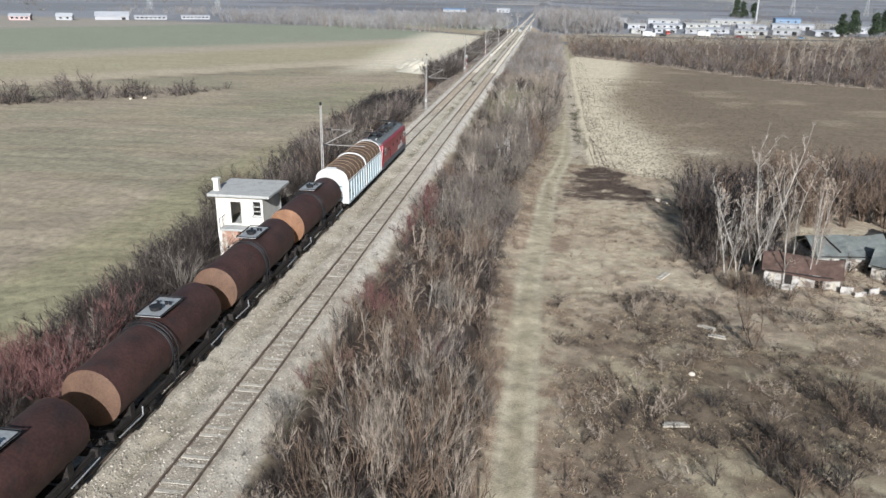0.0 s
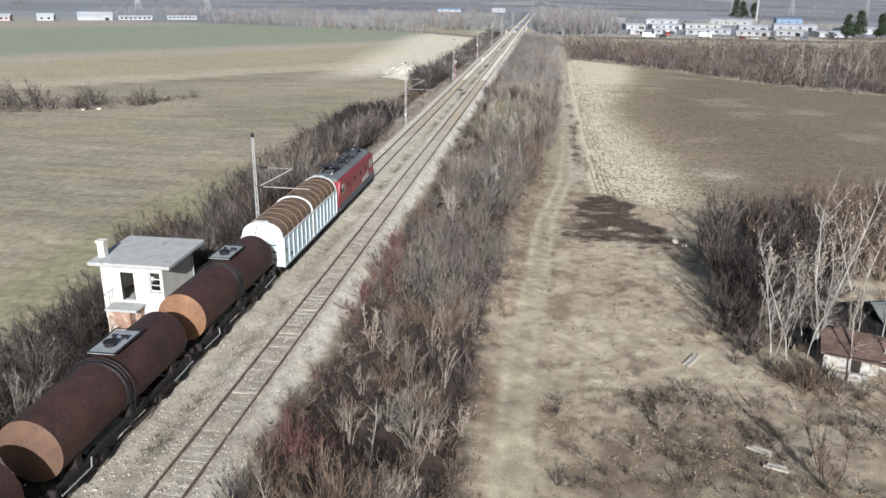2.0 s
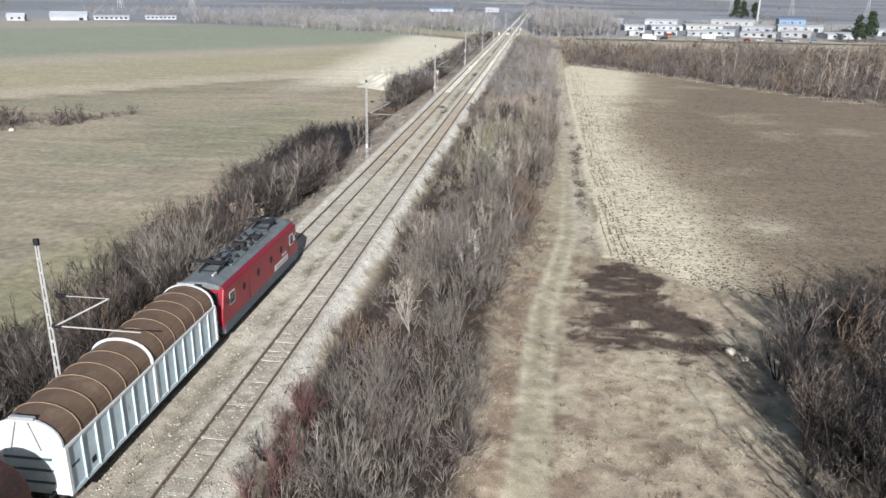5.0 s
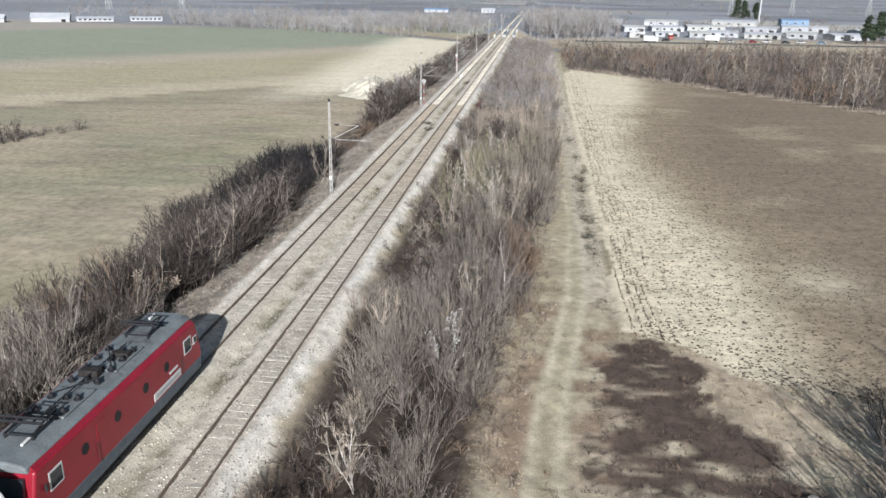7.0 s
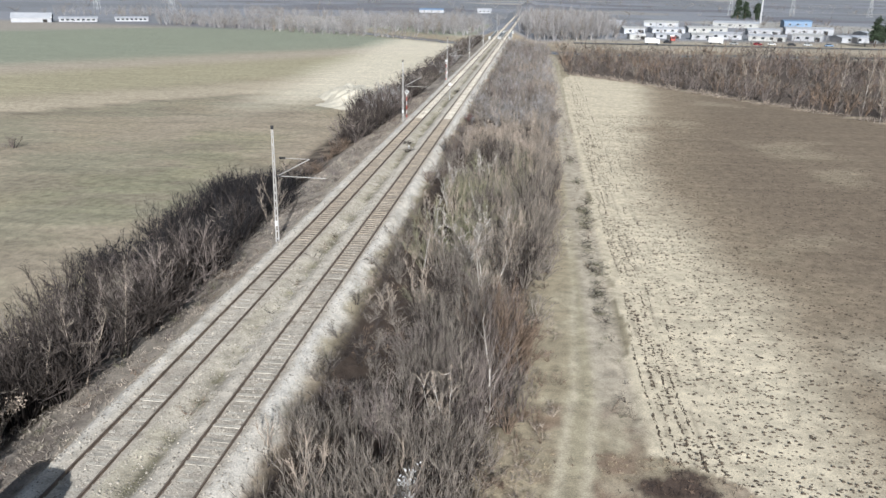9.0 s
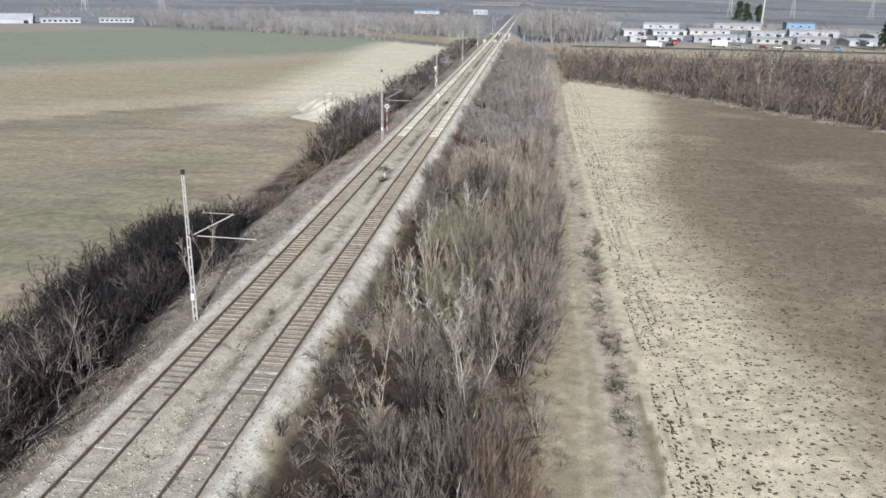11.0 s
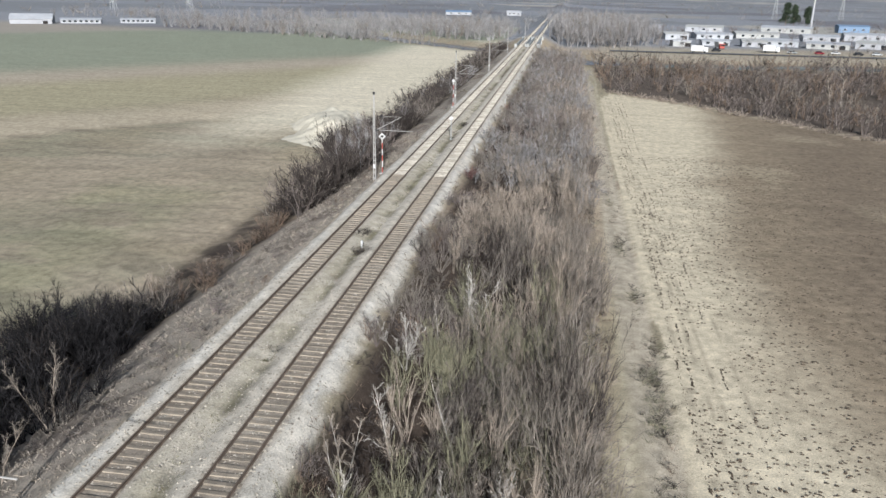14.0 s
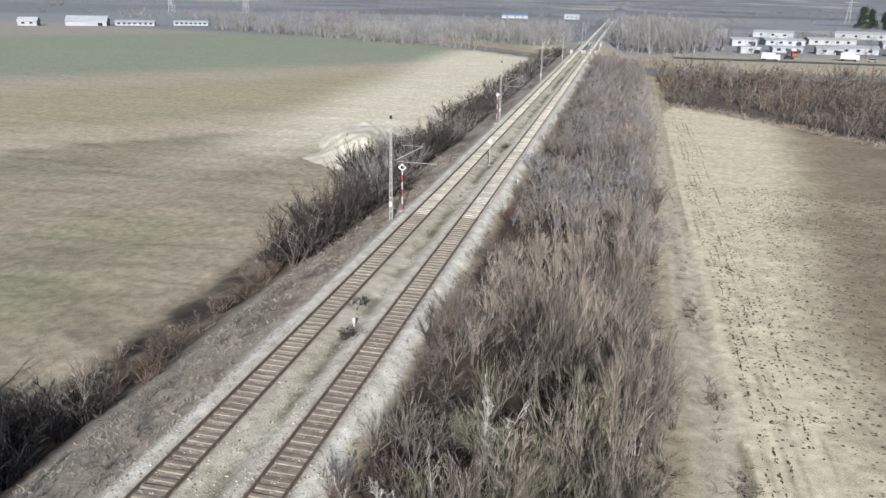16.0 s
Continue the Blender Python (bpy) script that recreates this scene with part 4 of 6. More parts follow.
def locomotive(y_front):
    L = 13.6
    root = thing("electric_locomotive", TRACK_A, y_front - L / 2, 0, "red electric locomotive with a grey roof on the railway track", "locomotive")
    h = L / 2
    # body with slightly raked ends
    bm = bmesh.new()
    prof = [(-h, 1.0), (-h - 0.12, 1.6), (-h + 0.02, 2.3), (-h + 0.34, 3.42), (h - 0.34, 3.42), (h - 0.02, 2.3), (h + 0.12, 1.6), (h, 1.0)]
    rows = [[bm.verts.new((s, y, z)) for y, z in prof] for s in (-1.48, 1.48)]
    k = len(prof)
    for i in range(k):
        bm.faces.new((rows[0][i], rows[0][(i + 1) % k], rows[1][(i + 1) % k], rows[1][i]))
    bm.faces.new(rows[0][::-1])
    bm.faces.new(rows[1])
    bmesh.ops.recalc_face_normals(bm, faces=bm.faces)
    bmesh.ops.bevel(bm, geom=list(bm.edges), offset=0.10, segments=3, profile=0.5, affect="EDGES")
    body = part("body", bm, M_RED, root, "glossy red steel body")
    # roof
    out = [(1.24, 3.36), (1.22, 3.56), (1.0, 3.69), (0.5, 3.78), (-0.5, 3.78), (-1.0, 3.69), (-1.22, 3.56), (-1.24, 3.36)]
    roof = part("roof", sweep_y(out[::-1], -h + 0.22, h - 0.22, bevel=0.08), M_ROOFGREY, root, "dusty dark grey roof")
    for s in (-1, 1):
        rail = [(s * 1.478, 3.1), (s * 1.478, 3.3), (s * 1.26, 3.53), (s * 1.2, 3.53), (s * 1.2, 3.1)]
        part("cant_rail", sweep_y(rail if s < 0 else rail[::-1], -h + 0.42, h - 0.42, bevel=0.02), M_RED, body, "sloping red edge below the roof")
    part("roof_hatch", boxes((-0.8, 0.8, -3.6, -1.4, 3.74, 3.84), bevel=0.03), M_ROOFGREY, roof)
    part("roof_hatch", boxes((-0.8, 0.8, 0.2, 2.6, 3.74, 3.84), bevel=0.03), M_ROOFGREY, roof)
    for y0 in (-3.3, -2.3, -0.9, 0.2, 1.1, 2.0):
        for x in (-0.55, 0.1, 0.6):
            bm = bmesh.new()
            tube(bm, (x, y0, 3.78), (x, y0, 4.06), 0.11, 0.07, n=10)
            tube(bm, (x, y0, 3.86), (x, y0, 3.91), 0.17, n=10)
            part("insulator", bm, M_DARK, roof, "dark ribbed insulator")
    for a, b in (((0.1, -3.9, 4.04), (0.1, 2.4, 4.04)), ((-0.55, -2.3, 4.04), (0.6, -0.9, 4.04)), ((0.6, 0.2, 4.04), (-0.55, 2.0, 4.04))):
        part("busbar", tubes((a, b, 0.03)), M_DARK, roof)
    part("breaker_box", boxes((-0.5, 0.35, -0.5, -0.05, 3.78, 4.12), bevel=0.04), M_UNDER, roof)
    part("breaker_box", boxes((-0.1, 0.7, 1.35, 1.75, 3.78, 4.05), bevel=0.04), M_UNDER, roof)
    # folded current collectors
    for y0 in (-4.4, 4.2):
        bars = []
        for s in (-0.55, 0.55):
            bars += [((s, y0 - 0.75, 3.95), (s, y0 + 0.75, 3.95), 0.05), ((s, y0 - 0.6, 3.97), (s * 0.8, y0 + 0.95, 4.22), 0.045), ((s * 0.8, y0 + 0.95, 4.22), (s * 0.9, y0 - 0.5, 4.40), 0.04),
                     ((s, y0 - 0.7, 3.75), (s, y0 - 0.7, 3.97), 0.06), ((s, y0 + 0.7, 3.75), (s, y0 + 0.7, 3.97), 0.06)]
        for dy, z in ((-0.75, 3.95), (0.75, 3.95), (0.95, 4.22)):
            bars.append(((-0.55, y0 + dy, z), (0.55, y0 + dy, z), 0.03))
        bars += [((-0.95, y0 - 0.6, 4.42), (0.95, y0 - 0.6, 4.42), 0.055), ((-0.95, y0 - 0.3, 4.42), (0.95, y0 - 0.3, 4.42), 0.055)]
        part("current_collector", tubes(*bars, n=6), M_DARK, roof, "folded black current collector")
    for y0, x in ((-5.6, 0.45), (5.5, -0.4)):
        part("horn", tubes(((x, y0, 3.86), (x, y0 + 0.5, 3.88), 0.06), ((x, y0 + 0.15, 3.72), (x, y0 + 0.15, 3.86), 0.03)), M_WHITE, roof)
    # lower skirt
    part("skirt", boxes((-1.495, 1.495, -h + 0.05, h - 0.05, 0.74, 1.34), bevel=0.05), M_SKIRT, root, "blue-grey lower skirt")
    # side windows and doors
    for s in (-1, 1):
        for y0 in (-h + 1.35, h - 1.35):
            f = part("cab_window", boxes((s * 1.47 - 0.02, s * 1.47 + 0.02, y0 - 0.42, y0 + 0.42, 2.15, 2.95), bevel=0.015), M_WHITE, body, "white-framed cab window")
            part("pane", boxes((s * 1.485 - 0.012, s * 1.485 + 0.012, y0 - 0.33, y0 + 0.33, 2.24, 2.86)), M_GLASS, f)
        for y0 in (-3.6, -1.2, 1.2, 3.2):
            bm = bmesh.new()
            tube(bm, (s * 1.47, y0, 2.5), (s * 1.495, y0, 2.5), 0.24, n=20)
            part("porthole", bm, M_DARK, body, "dark round engine-room window")
        part("cab_door", boxes((s * 1.485 - 0.012, s * 1.485 + 0.012, -2.75, -2.1, 1.38, 3.0), bevel=0.008), M_RED, body)
        for yy in (-2.85, h - 2.2):
            part("handrail", tubes(((s * 1.53, yy, 1.4), (s * 1.53, yy, 2.3), 0.016)), M_UNDER, body)
        plate = part("name_plate", boxes((s * 1.485 - 0.012, s * 1.485 + 0.012, h - 5.0, h - 2.3, 1.42, 1.80), bevel=0.006), M_WHITE, body, "white sign panel with unreadable lettering")
        part("lettering", boxes((s * 1.50 - 0.006, s * 1.50 + 0.006, h - 4.8, h - 2.5, 1.53, 1.68)), M_GREYMETAL, plate)
        part("lettering", boxes((s * 1.487 - 0.012, s * 1.487 + 0.012, h - 3.4, h - 2.55, 1.98, 2.1)), M_WHITE, body)
        for i in range(3):
            part("emblem_bar", boxes((s * 1.487 - 0.012, s * 1.487 + 0.012, h - 0.80 + i * 0.02, h - 0.36, 2.28 + i * 0.16, 2.39 + i * 0.16)), M_WHITE, body, "white emblem bar")
    # cab ends
    for e in (-1, 1):
        bm = bmesh.new()
        pts = [(-1.2, 2.52, 0.115), (1.2, 2.52, 0.115), (1.12, 3.2, -0.10), (-1.12, 3.2, -0.10)]
        outer = [bm.verts.new((x, e * (h + 0.0 + d), z)) for x, z, d in pts]
        inner = [bm.verts.new((x, e * (h - 0.12 + d), z)) for x, z, d in pts]
        for i in range(4):
            bm.faces.new((outer[i], outer[(i + 1) % 4], inner[(i + 1) % 4], inner[i]))
        bm.faces.new(outer)
        bm.faces.new(inner[::-1])
        bmesh.ops.recalc_face_normals(bm, faces=bm.faces)
        part("windscreen", bm, M_GLASS, body, "dark windscreen")
        for x in (-1.0, 1.0):
            bm = bmesh.new()
            tube(bm, (x, e * (h + 0.02), 1.55), (x, e * (h + 0.16), 1.55), 0.16, n=16)
            part("headlight", bm, M_WHITE, body)
        part("buffer_beam", boxes((-1.4, 1.4, e * h - 0.1, e * h + 0.14, 0.80, 1.28), bevel=0.03), M_SKIRT, root)
        part("mirror", boxes((1.5, 1.6, e * (h - 0.65) - 0.03, e * (h - 0.65) + 0.03, 2.4, 2.7), bevel=0.02), M_DARK, body)
        buffers(root, e * (h + 0.1), e)
    part("underframe", boxes((-1.1, 1.1, -1.6, 1.6, 0.35, 0.9), bevel=0.06), M_UNDER, root)
    for y0 in (-4.2, 4.2):
        bogie(root, y0, 1.3, 0.6)
    return root


def covered_wagon(y_mid):
    L, w = 13.9, 1.47
    h = L / 2
    root = thing("covered_wagon", TRACK_A, y_mid, 0, "pale blue-grey covered goods wagon with a brown arched cover", "goods wagon")
    part("underframe", boxes((-1.2, 1.2, -h, h, 0.68, 0.94), (-0.3, 0.3, -h + 1, h - 1, 0.45, 0.7), bevel=0.02), M_UNDER, root)
    for s in (-1, 1):
        side = part("side_wall", boxes((s * w - 0.04, s * w + 0.04, -h + 0.06, h - 0.06, 0.95, 3.02), bevel=0.01), M_WAGON, root, "pale blue-grey panelled side")
        part("top_rail", boxes((s * (w + 0.05) - 0.05, s * (w + 0.05) + 0.05, -h, h, 2.94, 3.08), bevel=0.02), M_WHITE, side)
        part("bottom_rail", boxes((s * (w + 0.05) - 0.05, s * (w + 0.05) + 0.05, -h, h, 0.92, 1.10), bevel=0.02), M_WAGON, side)
        n = 14
        for i in range(n + 1):
            y0 = -h + 0.08 + (L - 0.16) * i / n
            wd = 0.09 if i in (0, 7, 14) else 0.035
            part("post", boxes((s * (w + 0.07) - 0.05, s * (w + 0.07) + 0.05, y0 - wd, y0 + wd, 1.0, 3.0), bevel=0.012), M_WHITE if i in (0, 7, 14) else M_WAGON, side)
        part("notice", boxes((s * (w + 0.05) - 0.006, s * (w + 0.05) + 0.006, -h + 1.55, -h + 1.85, 1.35, 1.62)), M_DARK, side, "small black notice")
        part("lettering", boxes((s * (w + 0.045) - 0.006, s * (w + 0.045) + 0.006, -h + 0.30, -h + 0.80, 2.0, 2.12)), M_SKIRT, side)
    # arched cover in two halves with hoops
    for a, b in ((-h + 0.12, -0.08), (0.08, h - 0.12)):
        out = arch(w - 0.02, 3.0, 1.16) + [(-w + 0.06, 2.98), (w - 0.06, 2.98)]
        c = part("cover", sweep_y(out, a, b, bevel=0.03), M_TARP, root, "dusty brown arched cover")
        for i in range(1, 6):
            y0 = a + (b - a) * i / 6
            pts = arch(w + 0.005, 3.02, 1.18, 16)
            part("hoop", bent([(a0, y0, b0) for a0, b0 in pts], 0.024), M_RIB, c, "ochre hoop")
    pts = arch(w + 0.02, 3.0, 1.20, 16)
    part("centre_band", bent([(a0, 0, b0) for a0, b0 in pts], 0.08, 8), M_WHITE, root, "white band over the middle")
    for e in (-1, 1):
        out = arch(w + 0.03, 3.0, 1.22) + [(-w - 0.03, 0.95), (w + 0.03, 0.95)]
        end = part("end_wall", sweep_y(out, min(e * h, e * (h - 0.12)), max(e * h, e * (h - 0.12)), bevel=0.02), M_WHITE, root, "white arched end wall")
        part("end_panel", boxes((-0.98, 0.98, e * h - 0.03, e * h + 0.035, 1.0, 2.9), bevel=0.03), M_WAGON, end, "blue-grey panel in the end wall")
        part("panel_rail", boxes(*[(-0.98, 0.98, e * (h + 0.05) - 0.03, e * (h + 0.05) + 0.03, z, z + 0.09) for z in (1.45, 2.0, 2.5)], bevel=0.01), M_SKIRT, end)
        part("crest_fitting", boxes((-0.5, 0.5, e * (h - 0.05) - 0.1, e * (h - 0.05) + 0.1, 4.16, 4.30), bevel=0.03), M_GREYMETAL, end)
        part("brace", tubes(((-0.25, e * (h + 0.06), 4.1), (-0.62, e * (h + 0.06), 2.9), 0.025), ((0.25, e * (h + 0.06), 4.1), (0.62, e * (h + 0.06), 2.9), 0.025)), M_GREYMETAL, end)
        buffers(root, e * h, e)
    for y0 in (-4.6, 4.6):
        bogie(root, y0, 0.9)
    return root


def tank_wagon(y_mid, label, body_mat=M_TANK, end_mat=M_TANKEND, end_label="rust-orange dished tank end"):
    L = 10.6
    h, r, zc = L / 2, 1.38, 2.42
    root = thing("tank_wagon", TRACK_A, y_mid, 0, label, "tank wagon", group="tank wagons of the train")
    n = 36

    def turned(prof):
        bm = bmesh.new()
        rings = []
        for y, rr in prof:
            if rr < 1e-4:
                rings.append([bm.verts.new((0, y, zc))])
            else:
                rings.append([bm.verts.new((rr * math.cos(2 * math.pi * i / n), y, zc + rr * math.sin(2 * math.pi * i / n))) for i in range(n)])
        for a, b in zip(rings, rings[1:]):
            for i in range(n):
                j = (i + 1) % n
                bm.faces.new([a[0], b[j], b[i]] if len(a) == 1 else [a[i], a[j], b[0]] if len(b) == 1 else [a[i], a[j], b[j], b[i]])
        bmesh.ops.recalc_face_normals(bm, faces=bm.faces)
        return bm
    shell = part("tank", turned([(-h + 0.02, r - 0.01), (-h + 0.1, r), (-0.5, r), (0.5, r), (h - 0.1, r), (h - 0.02, r - 0.01)]), body_mat, root, "maroon-brown steel tank", smooth=True)
    for e in (-1, 1):
        part("tank_end", turned([(e * (h + 0.22), 0), (e * (h + 0.20), 0.5), (e * (h + 0.13), 0.95), (e * (h + 0.04), 1.25), (e * (h - 0.02), r)]), end_mat, shell, end_label, smooth=True)
    for y0 in (-0.55, -0.25):
        pts = [(1.40 * math.cos(2 * math.pi * i / 28), zc + 1.40 * math.sin(2 * math.pi * i / 28)) for i in range(29)]
        part("strap", bent([(a0, y0, b0) for a0, b0 in pts], 0.035), M_DARK, shell, "black strap")
    # walkway, dome and ladders
    walk_top = part("walkway", boxes((-0.75, 0.55, 0.15, 2.6, zc + r + 0.10, zc + r + 0.15), bevel=0.01), M_GREYMETAL, root, "pale grey walkway on top")
    part("walkway_rim", tubes(((-0.78, 0.1, zc + r + 0.2), (-0.78, 2.65, zc + r + 0.2), 0.03), ((0.58, 0.1, zc + r + 0.2), (0.58, 2.65, zc + r + 0.2), 0.03),
                              ((-0.78, 0.1, zc + r + 0.2), (0.58, 0.1, zc + r + 0.2), 0.03), ((-0.78, 2.65, zc + r + 0.2), (0.58, 2.65, zc + r + 0.2), 0.03)), M_DARK, walk_top)
    bm = bmesh.new()
    tube(bm, (-0.1, 1.0, zc + r - 0.05), (-0.1, 1.0, zc + r + 0.30), 0.28, n=18)
    tube(bm, (-0.1, 1.0, zc + r + 0.30), (-0.1, 1.0, zc + r + 0.36), 0.33, n=18)
    part("hatch", bm, M_DARK, root, "dark round filling hatch")
    for x in (-0.35, 0.1, 0.3):
        part("valve", tubes(((x, 1.7, zc + r), (x, 1.7, zc + r + 0.34), 0.07), ((x - 0.12, 1.7, zc + r + 0.32), (x + 0.12, 1.7, zc + r + 0.32), 0.02)), M_DARK, root)
    for s in (-1, 1):
        bars = []
        for dy in (-0.62, -0.18):
            for i in range(10):
                a0, a1 = math.radians(85 - 9.5 * i), math.radians(85 - 9.5 * (i + 1))
                bars.append(((s * 1.52 * math.cos(a0), dy, zc + 1.52 * math.sin(a0)), (s * 1.52 * math.cos(a1), dy, zc + 1.52 * math.sin(a1)), 0.022))
            bars.append(((s * 1.50, dy, zc - 0.2), (s * 1.42, dy, 0.75), 0.022))
        for i in range(7):
            bars.append(((s * 1.46, -0.62, 0.85 + i * 0.26), (s * 1.46, -0.18, 0.85 + i * 0.26), 0.018))
        part("ladder", tubes(*bars, n=6), M_DARK, root, "black steel ladder")
        part("side_step", tubes(((s * 1.36, -h - 0.4, 0.85), (s * 1.36, -h + 1.6, 0.78), 0.03), ((s * 1.36, -h + 1.6, 0.78), (s * 1.2, -h + 1.9, 1.05), 0.03)), M_GREYMETAL, root)
        part("side_step", tubes(((s * 1.36, h + 0.4, 0.85), (s * 1.36, h - 1.6, 0.78), 0.03)), M_GREYMETAL, root)
        part("sole_bar", boxes((s * 1.05 - 0.08, s * 1.05 + 0.08, -h - 0.55, h + 0.55, 0.80, 1.08), bevel=0.02), M_UNDER, root)
        part("brake_rod", tubes(((s * 0.8, -h + 2.8, 0.55), (s * 0.8, h - 2.8, 0.5), 0.04), ((s * 1.15, -1.6, 0.82), (s * 1.15, 1.7, 0.45), 0.03)), M_UNDER, root)
    for y0 in (-h + 1.2, 0.0, h - 1.2):
        part("saddle", boxes((-1.15, 1.15, y0 - 0.2, y0 + 0.2, 0.95, 1.62), bevel=0.02), M_UNDER, root)
    for y0 in (-h - 0.535, h + 0.535):
        part("head_stock", boxes((-1.25, 1.25, y0 - 0.085, y0 + 0.085, 0.78, 1.18), bevel=0.02), M_UNDER, root)
    for e in (-1, 1):
        buffers(root, e * (h + 0.6), e)
    for y0 in (-3.5, 3.5):
        bogie(root, y0, 0.9)
    return root


locomotive(NOSE)
covered_wagon(NOSE - 21.7)
tank_wagon(NOSE - 35.8, "maroon-brown tank wagon with a rust-orange end and roof walkway")
tank = tank_wagon(NOSE - 48.7, "dark brown tank wagon with a dusty brown end", M_TANK, M_TANKEND_DULL, "dusty brown dished tank end")
for back in (61.6, 74.5):
    copy_thing(tank, pose(TRACK_A, NOSE - back, 0))


# ---------------------------------------------------------------- the signal house
def signal_house():
    x0, y0, zb = -23.6, 59.7, -4.4
    root = thing("signal_house", x0, y0, zb, "abandoned cream two-storey signal house with a flat concrete roof", "small house")
    hx, hy, top, fl = 2.05, 2.1, 7.4, 4.3
    t = 0.3
    # front wall with a doorway and a window opening
    d0, d1, dz0, dz1 = -0.78, 0.12, fl + 0.75, fl + 2.65
    w0, w1, wz0, wz1 = 1.12, 1.88, fl + 1.45, fl + 2.75
    for piece in ((-hx, d0, -hy, -hy + t, fl - 0.5, top), (d1, w0, -hy, -hy + t, fl - 0.5, top), (w1, hx, -hy, -hy + t, fl - 0.5, top),
                              (d0, d1, -hy, -hy + t, dz1, top), (d0, d1, -hy, -hy + t, fl - 0.5, dz0), (w0, w1, -hy, -hy + t, wz1, top), (w0, w1, -hy, -hy + t, fl - 0.5, wz0),
                              (hx - t, hx, -hy + t, hy, fl - 0.5, top), (-hx, -hx + t, -hy + t, hy, fl - 0.5, top), (-hx + t, hx - t, hy - t, hy, fl - 0.5, top)):
        part("wall", boxes(piece), M_WALL, root, "peeling cream rendered wall")
    part("base", boxes((-hx + 0.03, hx - 0.03, -hy + 0.03, hy - 0.03, -0.6, fl - 0.5)), M_WALL, root, "stained lower storey")
    part("floor", boxes((-hx + t, hx - t, -hy + t, hy - t, fl + 0.45, fl + 0.6)), M_CONC, root)
    win = part("window", boxes((w0, w1, -hy + 0.08, -hy + 0.14, wz0, wz0 + 0.07), (w0, w1, -hy + 0.08, -hy + 0.14, wz1 - 0.07, wz1), (w0, w0 + 0.07, -hy + 0.08, -hy + 0.14, wz0, wz1), (w1 - 0.07, w1, -hy + 0.08, -hy + 0.14, wz0, wz1),
                               (w0, w1, -hy + 0.08, -hy + 0.14, wz0 + 0.78, wz0 + 0.84), (w0, w1, -hy + 0.08, -hy + 0.14, wz0 + 0.38, wz0 + 0.43)), M_WHITE, root, "broken window with a white frame")
    part("sill", boxes((w0 - 0.08, w1 + 0.08, -hy - 0.1, -hy + 0.02, wz0 - 0.09, wz0 - 0.005), bevel=0.01), M_CONC, win)
    part("door_frame", boxes((d0, d0 + 0.07, -hy + 0.05, -hy + 0.15, dz0, dz1), (d1 - 0.07, d1, -hy + 0.05, -hy + 0.15, dz0, dz1), (d0, d1, -hy + 0.05, -hy + 0.15, dz1 - 0.07, dz1)), M_UNDER, root)
    # roof slab with overhang, thicker and darker edge on the track side
    bm = bmesh.new()
    c = [(-hx - 0.55, -hy - 0.45, 7.42), (hx + 0.75, -hy - 0.45, 7.42), (hx + 0.75, hy + 0.5, 7.55), (-hx - 0.55, hy + 0.5, 7.55)]
    lo = [bm.verts.new(p) for p in c]
    hi = [bm.verts.new((p[0], p[1], p[2] + 0.24)) for p in c]
    bm.faces.new(lo[::-1])
    bm.faces.new(hi)
    for i in range(4):
        bm.faces.new((lo[i], lo[(i + 1) % 4], hi[(i + 1) % 4], hi[i]))
    bmesh.ops.bevel(bm, geom=list(bm.edges), offset=0.03, segments=2, profile=0.5, affect="EDGES")
    roof = part("roof", bm, M_CONC, root, "grey concrete roof slab")
    part("chimney", boxes((-2.4, -1.95, -1.6, -1.15, 7.6, 8.75), (-2.46, -1.89, -1.66, -1.09, 8.6, 8.78), bevel=0.02), M_WALL, roof, "short rendered chimney")
    # porch: slab on a brick block, thin rail
    porch = part("porch", boxes((-1.35, 0.75, -hy - 1.25, -hy - 0.003, fl + 0.45, fl + 0.62), bevel=0.03), M_CONC, root, "broken concrete porch slab")
    part("porch_base", boxes((-1.25, 0.2, -hy - 1.1, -hy - 0.003, -0.8, fl + 0.45), (0.2, 0.6, -hy - 0.5, -hy - 0.003, -0.8, fl + 0.45), bevel=0.05), M_BRICK, porch, "crumbling brick porch base")
    part("railing", tubes(((-1.3, -hy - 1.2, fl + 0.6), (-1.3, -hy - 1.2, fl + 1.5), 0.025), ((-1.3, -hy, fl + 1.5), (-1.3, -hy - 1.2, fl + 1.5), 0.025), ((-1.3, -hy - 0.6, fl + 0.6), (-1.3, -hy - 0.6, fl + 1.5), 0.02)), M_UNDER, porch)
    part("gutter_pipe", tubes(((hx + 0.08, hy - 0.15, 2.0), (hx + 0.08, hy - 0.15, 7.4), 0.05)), M_GREYMETAL, root)
    return root


signal_house()


